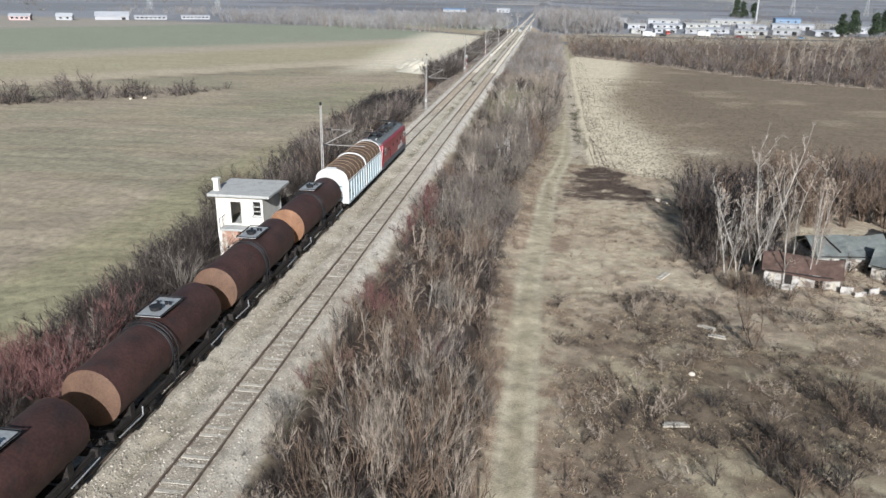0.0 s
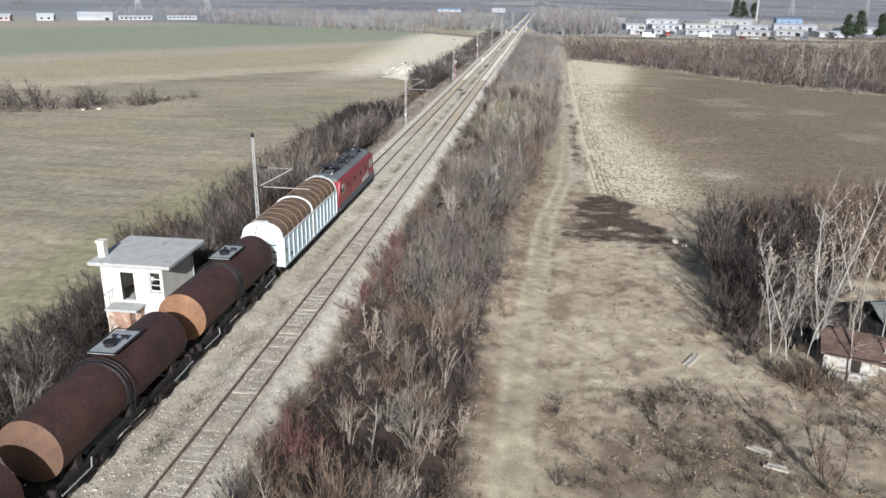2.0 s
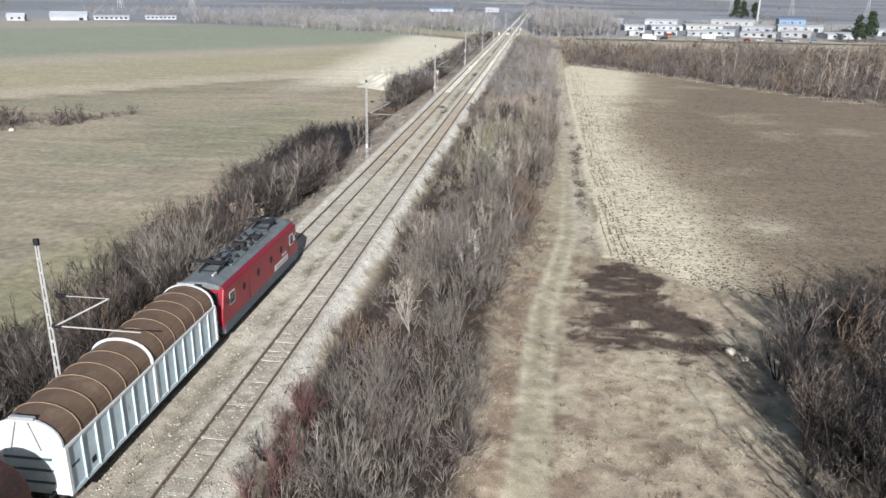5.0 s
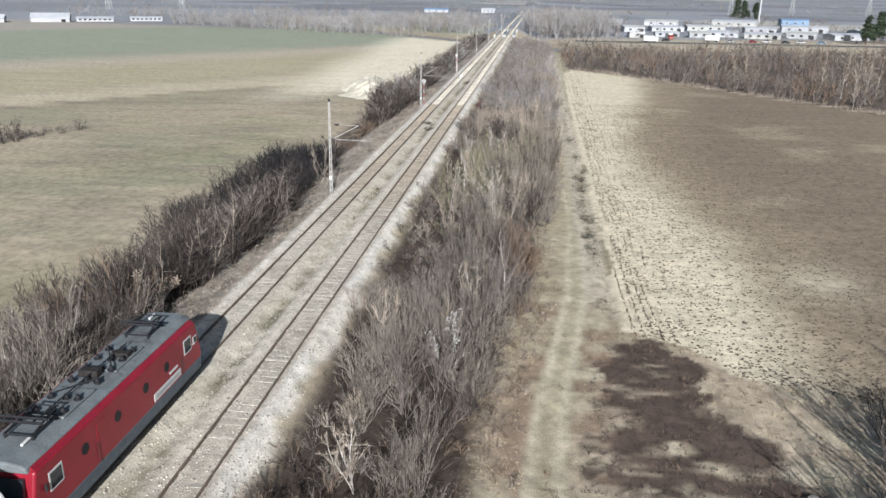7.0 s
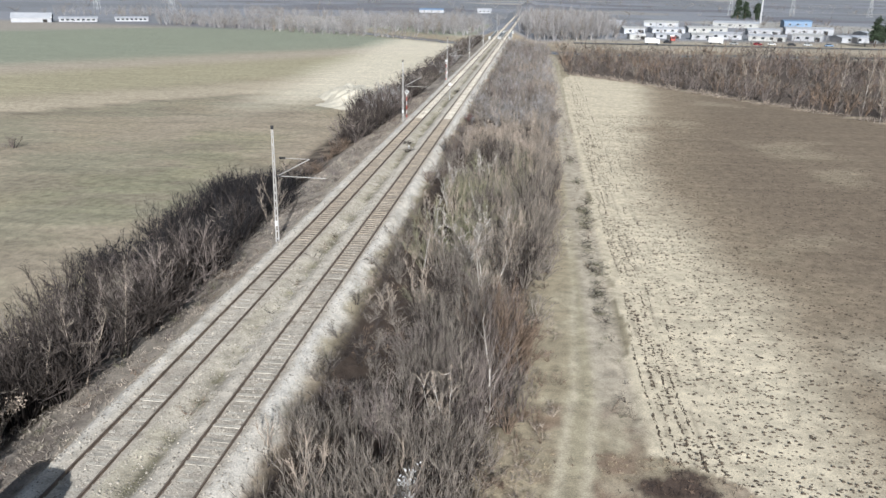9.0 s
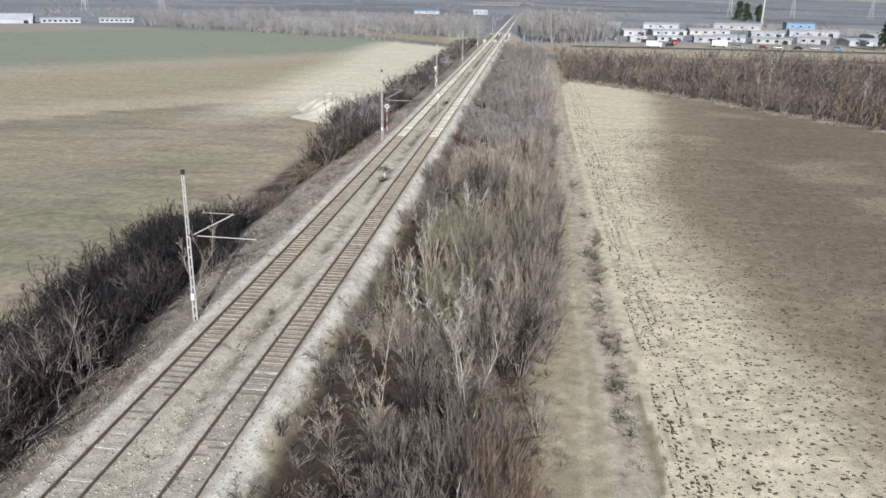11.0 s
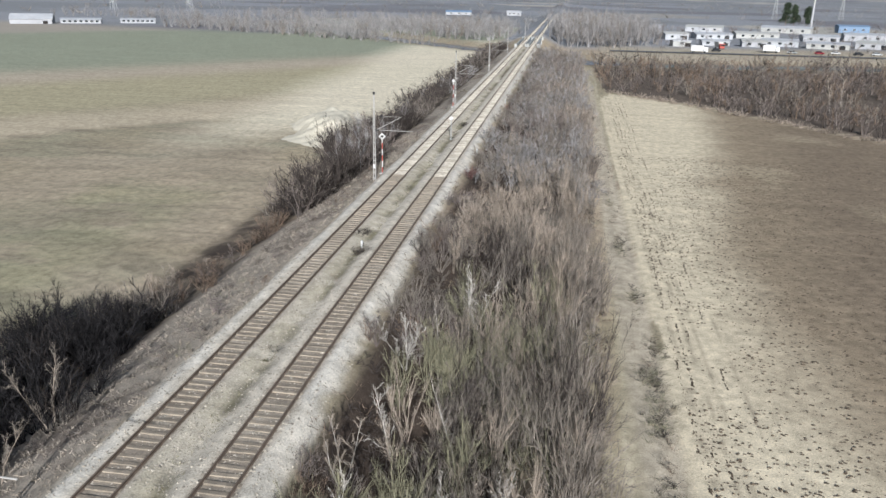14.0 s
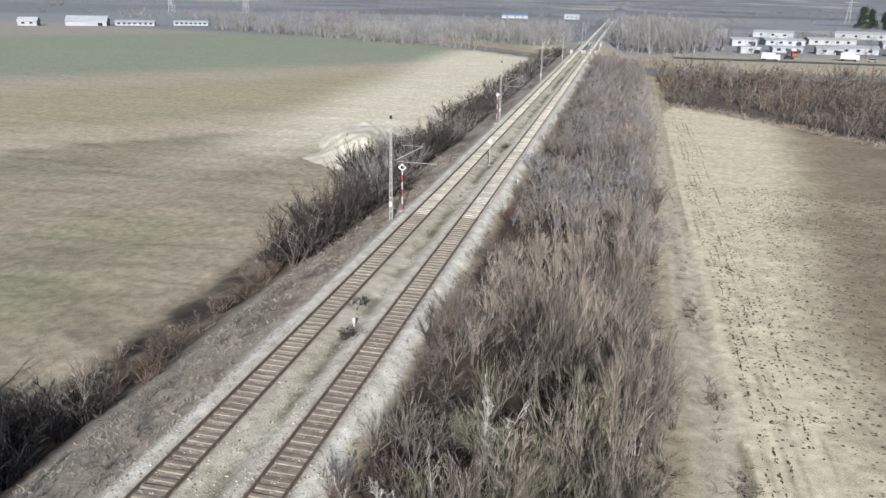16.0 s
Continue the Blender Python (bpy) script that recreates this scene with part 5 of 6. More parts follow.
# ---------------------------------------------------------------- masts and signals
def mast():
    root = thing("catenary_mast", 0, 0, 0, "pale concrete overhead-line mast with a side bracket", "overhead line mast", group="masts along the track")
    for s in (-1, 1):
        bm = bmesh.new()
        tube(bm, (s * 0.12, 0, -0.6), (s * 0.06, 0, 9.6), 0.062, 0.045, n=6)
        part("leg", bm, M_MAST, root)
    for i in range(14):
        z = 0.3 + i * 0.66
        w = 0.12 - 0.06 * z / 9.6
        part("batten", boxes((-w, w, -0.035, 0.035, z, z + 0.12)), M_MAST, root)
    part("cap", boxes((-0.11, 0.11, -0.08, 0.08, 9.55, 9.85), bevel=0.02), M_DARK, root, "dark mast cap")
    arm = part("bracket", tubes(((0.25, 0, 5.75), (4.3, 0, 5.72), 0.035), ((0.25, 0, 5.75), (3.0, 0, 7.25), 0.04), ((0.9, 0, 7.25), (3.0, 0, 7.25), 0.022)), M_MAST, root, "pale tube bracket over the track")
    for z, x in ((5.75, 0.12), (7.25, 0.55)):
        bm = tubes(((x - 0.05, 0, z), (x + 0.45, 0, z), 0.05))
        for i in range(4):
            tube(bm, (x + i * 0.11, 0, z), (x + i * 0.11 + 0.05, 0, z), 0.10, n=10)
        part("insulator", bm, M_DARK, arm, "dark insulator")
    part("number_board", boxes((-0.12, 0.12, -0.17, -0.14, 1.5, 1.95)), M_WHITE, root)
    return root


first = mast()
first.matrix_world = pose(-20.1, 70.3, -0.6)
for y0, lean in ((6.8, 0.3), (133.9, 0.4), (196.6, 0), (259.5, 0), (323, 0), (387, 0), (495, 0)):
    copy_thing(first, pose(-20.0, y0, -0.7, 0, lean, 0))


def signal_post(x, y, height, label, disc, striped=True):
    z = gz(x, y)
    root = thing("railway_signal", x, y, z, label, "railway signal")
    n = 6
    for i in range(n):
        bm = bmesh.new()
        tube(bm, (0, 0, height * i / n), (0, 0, height * (i + 1) / n), 0.055, n=10)
        part("post", bm, (M_WHITE if i % 2 else M_REDSIGN) if striped else M_GREYMETAL, root)
    if disc == "diamond":
        bm = bmesh.new()
        v = [bm.verts.new(p) for p in ((-0.42, -0.03, height), (0, -0.03, height - 0.42), (0.42, -0.03, height), (0, -0.03, height + 0.42))]
        b = [bm.verts.new((p.co.x, 0.03, p.co.z)) for p in v]
        bm.faces.new(v)
        bm.faces.new(b[::-1])
        for i in range(4):
            bm.faces.new((v[i], b[i], b[(i + 1) % 4], v[(i + 1) % 4]))
        bmesh.ops.recalc_face_normals(bm, faces=bm.faces)
        board = part("board", bm, M_WHITE, root, "white diamond board")
        bm = bmesh.new()
        tube(bm, (0, -0.045, height), (0, -0.033, height), 0.16, n=14)
        part("mark", bm, M_UNDER, board)
    else:
        bm = bmesh.new()
        tube(bm, (0, -0.03, height), (0, 0.03, height), 0.27, n=20)
        part("board", bm, M_WHITE, root, "round white board")
    part("foot", boxes((-0.3, 0.3, -0.3, 0.3, -0.3, 0.08), bevel=0.03), M_CONC, root)
    return root


signal_post(-20.0, 200.3, 4.3, "red and white striped signal post with a white diamond", "diamond")
signal_post(-15.2, 222.0, 3.0, "signal post with a round white board between the tracks", "round", False)
signal_post(-19.6, 254.0, 4.6, "red and white striped signal post with a round board", "round")


def marker(x, y, hgt, label="small white marker post beside the track"):
    root = thing("marker_post", x, y, gz(x, y), label, "marker post", group="marker posts")
    part("post", boxes((-0.08, 0.08, -0.08, 0.08, -0.2, hgt), bevel=0.02), M_CONC, root)
    part("head", boxes((-0.085, 0.085, -0.085, 0.085, hgt - 0.25, hgt + 0.01), bevel=0.02), M_WHITE, root, "white painted head")
    return root


for a, b, c in ((-10.5, 213.6, 0.9), (-15.2, 173.0, 0.6), (-10.7, 262, 0.9)):
    marker(a, b, c)

# ---------------------------------------------------------------- trees with trunks of their own
def bare_tree(name, x, y, height, seed, label, mat, crown_mat, trunks=1, leaves=0, group="", lean=0.05, twig=1.0, leaf_mat=M_DEADLEAF, stout=0.006):
    rng = np.random.default_rng(seed)
    z = gz(x, y)
    root = thing(name, x, y, z, label, "tree", group=group)
    wood, crown = Twigs(), Twigs()
    tips = []
    for _ in range(trunks):
        a = rng.uniform(0, 2 * math.pi)
        o = np.array([math.cos(a), math.sin(a), 0]) * (0.15 * height * lean * 10 if trunks > 1 else 0.02 * height)
        p = o * 0.25 + np.array([0, 0, -0.2])
        segs = 6
        r = stout * height
        d = o / height * 2 + np.array([0, 0, 1.0])
        pts = [p]
        for i in range(segs):
            d = d + rng.normal(0, 0.09, 3)
            d[2] = max(d[2], 0.6)
            d /= np.linalg.norm(d)
            pts.append(pts[-1] + d * height / segs * rng.uniform(0.85, 1.05))
        for i in range(segs):
            wood.bars(pts[i], pts[i + 1], r * (1 - i / segs) + 0.008, r * (1 - (i + 1) / segs) + 0.008)
        for i in range(2, segs + 1):
            for _ in range(rng.integers(2, 5)):
                b0 = pts[i - 1] + (pts[i] - pts[i - 1]) * rng.uniform(0, 1)
                dd = rng.normal(0, 0.42, 3) + np.array([0, 0, 1.05])
                dd /= np.linalg.norm(dd)
                ln = height * rng.uniform(0.14, 0.30) * (1.1 - 0.5 * i / segs)
                b1 = b0 + dd * ln * 0.5
                b2 = b1 + (dd + rng.normal(0, 0.2, 3) + np.array([0, 0, 0.3])) * ln * 0.45
                wood.bars(b0, b1, r * 0.34, r * 0.22)
                wood.bars(b1, b2, r * 0.22, 0)
                k = 22
                f = rng.uniform(0.1, 1, (k, 1))
                s0 = np.where(f < 0.5, b0 + (b1 - b0) * f * 2, b1 + (b2 - b1) * (f * 2 - 1))
                e = dd + rng.normal(0, 0.5, (k, 3)) + np.array([0, 0, 0.25])
                e /= np.linalg.norm(e, axis=1, keepdims=True)
                s1 = s0 + e * ln * rng.uniform(0.18, 0.42, (k, 1))
                crown.slivers(s0, s1, 0.015 * twig, rng)
                m0 = s0 + (s1 - s0) * 0.5
                e2 = e + rng.normal(0, 0.5, (k, 3))
                e2 /= np.linalg.norm(e2, axis=1, keepdims=True)
                crown.slivers(m0, m0 + e2 * ln * 0.16, 0.012 * twig, rng)
                tips.append(s1)
    v, f = wood.arrays()
    o = new("trunk", mesh_np("trunk", v, f, (mat,)))
    o.parent = root
    v, f = crown.arrays()
    o = new("crown", mesh_np("crown", v, f, (crown_mat,)))
    o.parent = root
    if leaves:
        p = np.concatenate(tips)
        p = p[p[:, 2] > np.quantile(p[:, 2], 0.55)]
        p = p[rng.integers(len(p), size=leaves)] + rng.normal(0, 0.12, (leaves, 3))
        t = Twigs()
        t.leaves(p, 0.07, rng)
        v, f = t.arrays()
        o = new("leaves", mesh_np("leaves", v, f, (leaf_mat,)))
        o.parent = root
    return root


G, GR, ST, RD, PL = M_TWIG[GREY], M_TWIG[MAUVE], M_TWIG[STRAW], M_TWIG[REDT], M_TWIG[PALE]
birches = ((18.6, 67.4, 9.0), (19.7, 67.5, 10.2), (20.9, 67.3, 9.4), (22.2, 68.4, 14.5), (23.4, 66.0, 9.8), (21.4, 70.0, 8.6), (24.6, 69.5, 11.5), (18.0, 69.0, 8.0), (20.2, 69.2, 9.2), (25.8, 66.4, 9.6), (26.8, 69.4, 10.4), (22.8, 70.6, 9.0))
for i, (a, b, c) in enumerate(birches):
    bare_tree("birch", a, b, c, 300 + i, "slender pale-barked leafless tree beside the ruined shed" if i < 6 else "pale tree with some dead leaves beside the shed", PL, PL if i < 4 else ST, 1 + (i % 3 == 0), 200 if i > 4 else 20, "birches by the shed", twig=0.7, leaf_mat=M_PALELEAF)
# pale young trees standing out of the bank thicket
bank = ((-9.0, 41, 3.4), (-7.4, 33, 3.8), (-6.0, 47, 4.0), (-8.4, 58, 3.0), (-8.2, 71, 3.2), (-6.6, 88, 4.2), (-3.2, 101, 5.2), (-3.4, 109.5, 5.4), (-1.0, 116, 6.6), (-6.6, 124, 4.6), (-7.4, 131, 4.2),
        (-2.2, 131, 7.0), (-5.2, 138, 5.6), (-8.4, 144, 3.6), (-3.8, 148, 6.0), (0.6, 155, 5.8), (-6.4, 158, 4.4), (2.4, 170, 5.0), (-2.2, 178, 6.0), (-7.8, 186, 3.4), (0.8, 196, 6.0), (-4.6, 205, 5.2), (2.8, 216, 5.4), (-7.2, 224, 3.6),
        (-6.2, 135, 5.2), (-4.2, 136.5, 5.6), (-7.6, 139.5, 4.6), (-3.0, 139, 5.6), (-6.8, 147, 4.8), (-8.0, 156, 4.2), (-1.6, 143, 5.8), (-5.0, 164, 5.0))
for i, (a, b, c) in enumerate(bank):
    bare_tree("young_tree", a, b, c, 340 + i, "pale leafless young tree in the bank thicket", PL if i % 3 else ST, PL if i > 23 else ST if i % 2 else G, 1 + i % 2 * 2, 0, "young trees on the bank", 0.09, 0.75, stout=0.009)
for i, (a, b, c) in enumerate(((-24.2, 74.5, 4.4), (-25.5, 86, 4.6), (-25.0, 96, 4.2), (-24.6, 108, 4.8), (-26.2, 118, 5.0), (-24.0, 146, 4.4), (-25.5, 38, 3.8), (-24.4, 101, 3.2), (-23.6, 90, 4.4), (-23.4, 99, 5.0), (-23.8, 104, 5.4), (-23.2, 110, 5.2), (-23.0, 114.5, 5.6), (-23.4, 121, 4.8), (-24.4, 82, 4.6), (-23.2, 141, 4.0))):
    bare_tree("young_tree", a, b, c, 380 + i, "grey leafless tree among the scrub by the rails", ST, G, 1 + i % 2, 0, "young trees on the bank", 0.09, 0.7, stout=0.009)
bare_tree("dead_leaf_bush", -25.0, 105.0, 3.4, 395, "small tree with pale dead leaves among the scrub", ST, ST, 3, 420, "", 0.12, leaf_mat=M_PALELEAF)
bare_tree("ivy_bush", -5.0, 138.0, 3.4, 394, "olive-green ivy-covered bush in the bank thicket", M_TWIG[OLIVE], M_TWIG[OLIVE], 4, 1500, "", 0.14, leaf_mat=M_LEAF)
bare_tree("bare_tree", 17.6, 52.2, 4.6, 396, "spreading leafless tree on the rough grass", M_TWIG[DARKT], M_TWIG[BROWN], 4, 0, "", 0.14)
bare_tree("bare_tree", 8.8, 41.0, 3.2, 397, "thin leafless shrub on the rough grass", M_TWIG[BROWN], ST, 3, 0, "", 0.14)
bare_tree("bare_tree", 9.5, 56.5, 2.6, 398, "thin straw-coloured shrub on the rough grass", ST, ST, 3, 0, "", 0.14)
bare_tree("white_bush", -3.6, 101.2, 4.6, 399, "whitish shrub with dry seed heads in the thicket", PL, PL, 3, 240, "", 0.10, leaf_mat=M_WHITE)
stand = [(60, 300, 9), (66, 312, 9)] + [(72 + (i * 7.3) % 74, 241 + (i * 11.9) % 46 + 0.1 * i, 9.5 + (i * 3.7) % 5) for i in range(24)]
for i, (a, b, c) in enumerate(stand):
    bare_tree("birch", a, b, c, 410 + i, "tall white-stemmed leafless tree in the young wood", PL, ST, 1, 0, "birches in the wood", 0.06, 2.4)

# ---------------------------------------------------------------- scrub off the bank
rng = np.random.default_rng(150)
COPSE = ((17.0, 67), (16.0, 74), (16.6, 82), (17.5, 90), (21, 97), (27, 102), (42, 106), (70, 108), (72, 82), (44, 86), (30, 84), (25, 77), (23.5, 70))
x, y = region(rng, COPSE, 0.40)
h = np.where(y + x * 0.1 > 78, 3.5, 2.4) * rng.uniform(0.7, 1.7, len(x)) * np.where(x > 26, 1.15, 1.0)
m = np.where(rng.uniform(size=len(x)) < 0.3, MAUVE, np.where(rng.uniform(size=len(x)) < 0.85, DARKT, BROWN))
m[(x > 30) & (rng.uniform(size=len(x)) < 0.6)] = BROWN
# a third of the nearer bushes go black to paint the copse's inner shade
m[(x < 30) & (rng.uniform(size=len(x)) < 0.35)] = SHADED
thicket("copse", "dark bare bushes at the corner of the ploughed field", np.stack([x, y, ground_z(x, y), h, h * 0.75 + 0.5, m], 1), MID, TW, 150, "bushes")
# brambles and dead weeds on the rough ground
x, y = scatter(rng, 2.6, 36, 24, 64, 0.9)
k = (fbm(x, y, 6, 91) > 0.42) & (np.abs(x - path_x(y)) > 1.9) & (y < 62 - 0.15 * np.abs(x - 12))
x, y = x[k], y[k]
h = (0.3 + 0.8 * rng.uniform(0, 1, len(x)) ** 2) * np.where(y < 45, 1.15, 0.9)
thicket("brambles", "low brown brambles and dead weeds on rough ground", np.stack([x, y, ground_z(x, y), h, h + rng.uniform(0.5, 1.2, len(x)), np.where(fbm(x, y, 4, 98) > 0.56, DARKT, np.where(rng.uniform(size=len(x)) < 0.5, BROWN, STRAW))], 1), LITE, TW, 151, "brambles")
x, y = np.concatenate([rng.normal(16.3, 1.6, 26), rng.normal(22, 2.0, 26), rng.normal(20.5, 1.2, 30), rng.uniform(22, 34, 30), rng.normal(17.8, 1.3, 36)]), np.concatenate([rng.normal(36.0, 1.6, 26), rng.normal(43, 1.5, 26), rng.normal(63.5, 1.2, 30), rng.uniform(66, 78, 30), rng.normal(70.5, 2.2, 36)])
h = rng.uniform(0.9, 2.2, len(x))
thicket("bushes", "dark bare bushes standing on the rough ground", np.stack([x, y, ground_z(x, y), h, h * 0.7 + 0.5, np.where(rng.uniform(size=len(x)) < 0.7, DARKT, BROWN)], 1), MID, TW, 155, "bushes")
x, y = rng.uniform(-1.2, 3.4, 170), rng.uniform(84, 132, 170)
k = np.abs(x - path_x(y)) > 1.7
x, y = x[k], y[k]
h = rng.uniform(0.3, 0.9, len(x))
thicket("weeds", "straw-coloured dead weeds beside the dirt track", np.stack([x, y, ground_z(x, y), h, h + 0.6, np.where(rng.uniform(size=len(x)) < 0.6, STRAW, BROWN)], 1), FAR, TW, 156, "weeds")
y = rng.uniform(20, 118, 330)
x = bank_right(y) + rng.uniform(-0.8, 1.6, 330)
k = (fbm(x, y, 3, 73) > 0.42) & (np.abs(x - path_x(y)) > 1.6)
x, y = x[k], y[k]
h = rng.uniform(0.25, 0.8, len(x))
thicket("weeds", "russet and straw weeds at the foot of the bank", np.stack([x, y, ground_z(x, y), h, h + 0.6, np.where(rng.uniform(size=len(x)) < 0.6, BROWN, STRAW)], 1), LITE, TW, 157, "weeds")
x, y = scatter(rng, 19.5, 46, 57, 84, 0.45)
k = (y < 66) | ((x > 26) & (vnoise(x, y, 4, 33) > 0.45))
x, y = x[k], y[k]
h = rng.uniform(0.4, 1.3, len(x))
thicket("brambles", "brown weeds in front of the ruined sheds", np.stack([x, y, ground_z(x, y), h, h + 0.8, np.where(rng.uniform(size=len(x)) < 0.6, BROWN, STRAW)], 1), FAR, TW, 152, "weeds")
# weeds: between the tracks, along the ditch, on the left shoulder
x = np.concatenate([rng.normal(-15.25, 0.25, 200), rng.uniform(6.4, 7.9, 130), rng.uniform(-22.6, -20.2, 420), rng.uniform(-11.3, -10.3, 160)])
y = np.concatenate([rng.uniform(20, 330, 200), rng.uniform(115, 300, 130), rng.uniform(20, 320, 420), rng.uniform(16, 300, 160)])
k = (vnoise(x * 0.5, y, 5, 57) > 0.45)
x, y = x[k], y[k]
h = rng.uniform(0.2, 0.65, len(x))
thicket("weeds", "dead brown weeds beside the rails and the ditch", np.stack([x, y, ground_z(x, y), h, h + rng.uniform(0.3, 0.7, len(x)), np.where(rng.uniform(size=len(x)) < 0.5, BROWN, np.where(rng.uniform(size=len(x)) < .5, OLIVE, DARKT))], 1), TINY, TW, 153, "weeds")
for i, (a, b) in enumerate(((7.4, 143.8), (7.1, 138.0), (7.2, 133.2), (7.3, 163.4), (8.0, 168.5), (6.9, 191.8), (7.2, 158.0), (7.0, 150.5), (7.4, 178.5))):
    n = 44
    xs, ys = a + rng.normal(0, 0.4, n), b + rng.normal(0, 1.3, n)
    hs = rng.uniform(0.14, 0.42, n) * (1.25 if i % 3 == 0 else 0.7)
    thicket("weed_clump", "dark clump of dead weeds on the field edge", np.stack([xs, ys, ground_z(xs, ys), hs, hs + 0.6, np.where(rng.uniform(size=n) < 0.5, DARKT, OLIVE)], 1), TINY, TW, 160 + i, "weeds")
for i, (a, b) in enumerate(((-15.0, 171.4), (-15.9, 175.9), (-14.9, 233.5))):
    n = 14
    xs, ys = a + rng.normal(0, 0.2, n), b + rng.normal(0, 0.4, n)
    hs = rng.uniform(0.35, 0.7, n)
    thicket("weed_clump", "dark clump of weeds between the tracks", np.stack([xs, ys, ground_z(xs, ys), hs, hs + 0.4, np.full(n, DARKT)], 1), TINY, TW, 175 + i, "weeds")


def tufts(name, label, x, y, size, mat, seed, blades=7, category="grass"):
    """Tussocks of dry grass blades."""
    r = np.random.default_rng(seed)
    t = Twigs()
    n = len(x)
    z = ground_z(x, y)
    p = np.repeat(np.stack([x, y, z - 0.03], 1), blades, 0) + r.normal(0, 0.09, (n * blades, 3)) * np.array([1, 1, 0])
    s = np.repeat(size, blades)[:, None]
    d = r.normal(0, 0.55, (n * blades, 3))
    d[:, 2] = 0.75
    t.slivers(p, p + d * s * r.uniform(0.6, 1.2, (n * blades, 1)), 0.02, r)
    v, f = t.arrays()
    return tagged(new(name, mesh_np(name, v, f, (mat,))), label, category, kind="stuff")


x, y = scatter(rng, -2.0, 30, 20, 113, 6.5)
k = (fbm(x, y, 3.5, 66) > 0.43) & (np.abs(x - path_x(y)) > 1.3) & (inside(x, y, FIELD) < 1) & (inside(x, y, BURNT) < 1)
x, y = x[k], y[k]
tufts("grass", "tussocks of dry straw-coloured grass", x, y, rng.uniform(0.10, 0.24, len(x)), M_GRASS, 181)
x, y = scatter(rng, 2.0, 32, 20, 113, 2.4)
k = (fbm(x * 0.5, y, 2.2, 68) > 0.5) & (inside(x, y, FIELD) < 1)
x, y = x[k], y[k]
tufts("grass", "dead brown stalks in the dry grass", x, y, rng.uniform(0.16, 0.42, len(x)), M_TWIG[BROWN], 187, 6)
x, y = scatter(rng, 3, 18, 91, 114, 5.0)
k = inside(x, y, BURNT) > 0
tufts("stubble", "charred stubble on the burnt patch", x[k], y[k], rng.uniform(0.12, 0.3, int(k.sum())), M_TWIG[DARKT], 184, 6, "burnt grass")
x, y = scatter(rng, -25.4, -19.9, 20, 230, 6.5)
tufts("grass", "dull grey-brown grass on the shoulder of the bank", x, y, rng.uniform(0.14, 0.36, len(x)), M_DULLGRASS, 182)

x, y = scatter(rng, -15.75, -14.75, 20, 260, 14)
k = fbm(x, y * 0.4, 2.5, 69) + 0.25 * (1 - 2 * np.abs(x + 15.25)) > 0.5
tufts("grass", "dull olive grass between the tracks", x[k], y[k], rng.uniform(0.06, 0.17, int(k.sum())), M_TWIG[OLIVE], 188, 6)
x, y = scatter(rng, -24.6, -20.6, 96, 232, 0.35)
k = fbm(x, y, 4, 70) > 0.4
x, y = x[k], y[k]
h = rng.uniform(0.3, 0.9, len(x))
thicket("brambles", "low dark brambles on the shoulder of the bank", np.stack([x, y, ground_z(x, y), h, h + 0.9, np.where(rng.uniform(size=len(x)) < 0.5, GREY, MAUVE)], 1), FAR, TW, 189, "brambles")


def lumps(name, label, x, y, size, mat, seed, category, long=(1, 1)):
    """Small angular lumps, sunk in the ground."""
    r = np.random.default_rng(seed)
    n = len(x)
    base = np.array([(1, 0, -0.1), (0, 1, -0.1), (-1, 0, -0.1), (0, -1, -0.1), (0, 0, 0.8)], float)
    tri = np.array([(0, 1, 4), (1, 2, 4), (2, 3, 4), (3, 0, 4)])
    a = r.uniform(0, 2 * math.pi, n)
    c, s = np.cos(a)[:, None], np.sin(a)[:, None]
    v = base[None] * r.uniform(0.6, 1.3, (n, 5, 1)) * size[:, None, None]
    p = np.stack([(v[..., 0] * c - v[..., 1] * s) * long[0] + x[:, None], (v[..., 0] * s + v[..., 1] * c) * long[1] + y[:, None], v[..., 2] + ground_z(x, y)[:, None]], -1)
    f = (tri[None] + (np.arange(n) * 5)[:, None, None]).reshape(-1, 3)
    return tagged(new(name, mesh_np(name, p.reshape(-1, 3), f, (mat,))), label, category, kind="stuff")


# clods in plough rows
n = 32000
x = 9.4 + 42 * rng.uniform(0, 1, n) ** 1.3
y = 105 + 135 * rng.uniform(0, 1, n) ** 1.5
y = np.where(rng.uniform(size=n) < 0.4, 0.7 * np.round((y - 0.3 * x) / 0.7) + 0.3 * x + rng.normal(0, 0.13, n), y)
k = (inside(x, y, FIELD) > 0) & (vnoise(x, y, 3, 77) + 0.5 * step(x - 0.05 * (y - 110), 9, 15) + rng.uniform(-0.35, 0.35, n) > 0.5)
x, y = x[k], y[k]
lumps("clods", "dark clods of soil in plough rows", x, y, 0.035 + 0.1 * rng.uniform(0, 1, len(x)) ** 2, M_CLOD, 191, "soil clods", (1.5, 0.7))
# furrow crumbs along the wheel lines at the field's edge
n = 3600
x = rng.choice(np.array([8.9, 9.6, 10.3, 10.9, 11.8]), n)
y = 112 + 190 * rng.uniform(0, 1, n) ** 1.3
x = x + 0.5 * (vnoise(y, y * 0, 14, 4) - 0.5) + rng.normal(0, 0.05, n) + 0.012 * (y - 112)
k = vnoise(x * 3, y, 3.5, 78) > np.where(x < 9.9, 0.35, 0.5)
x, y = x[k], y[k]
lumps("clods", "dark crumbs of soil along old wheel lines", x, y, 0.05 + 0.1 * rng.uniform(0, 1, len(x)) ** 2, M_CLOD, 194, "soil clods", (0.7, 1.7))
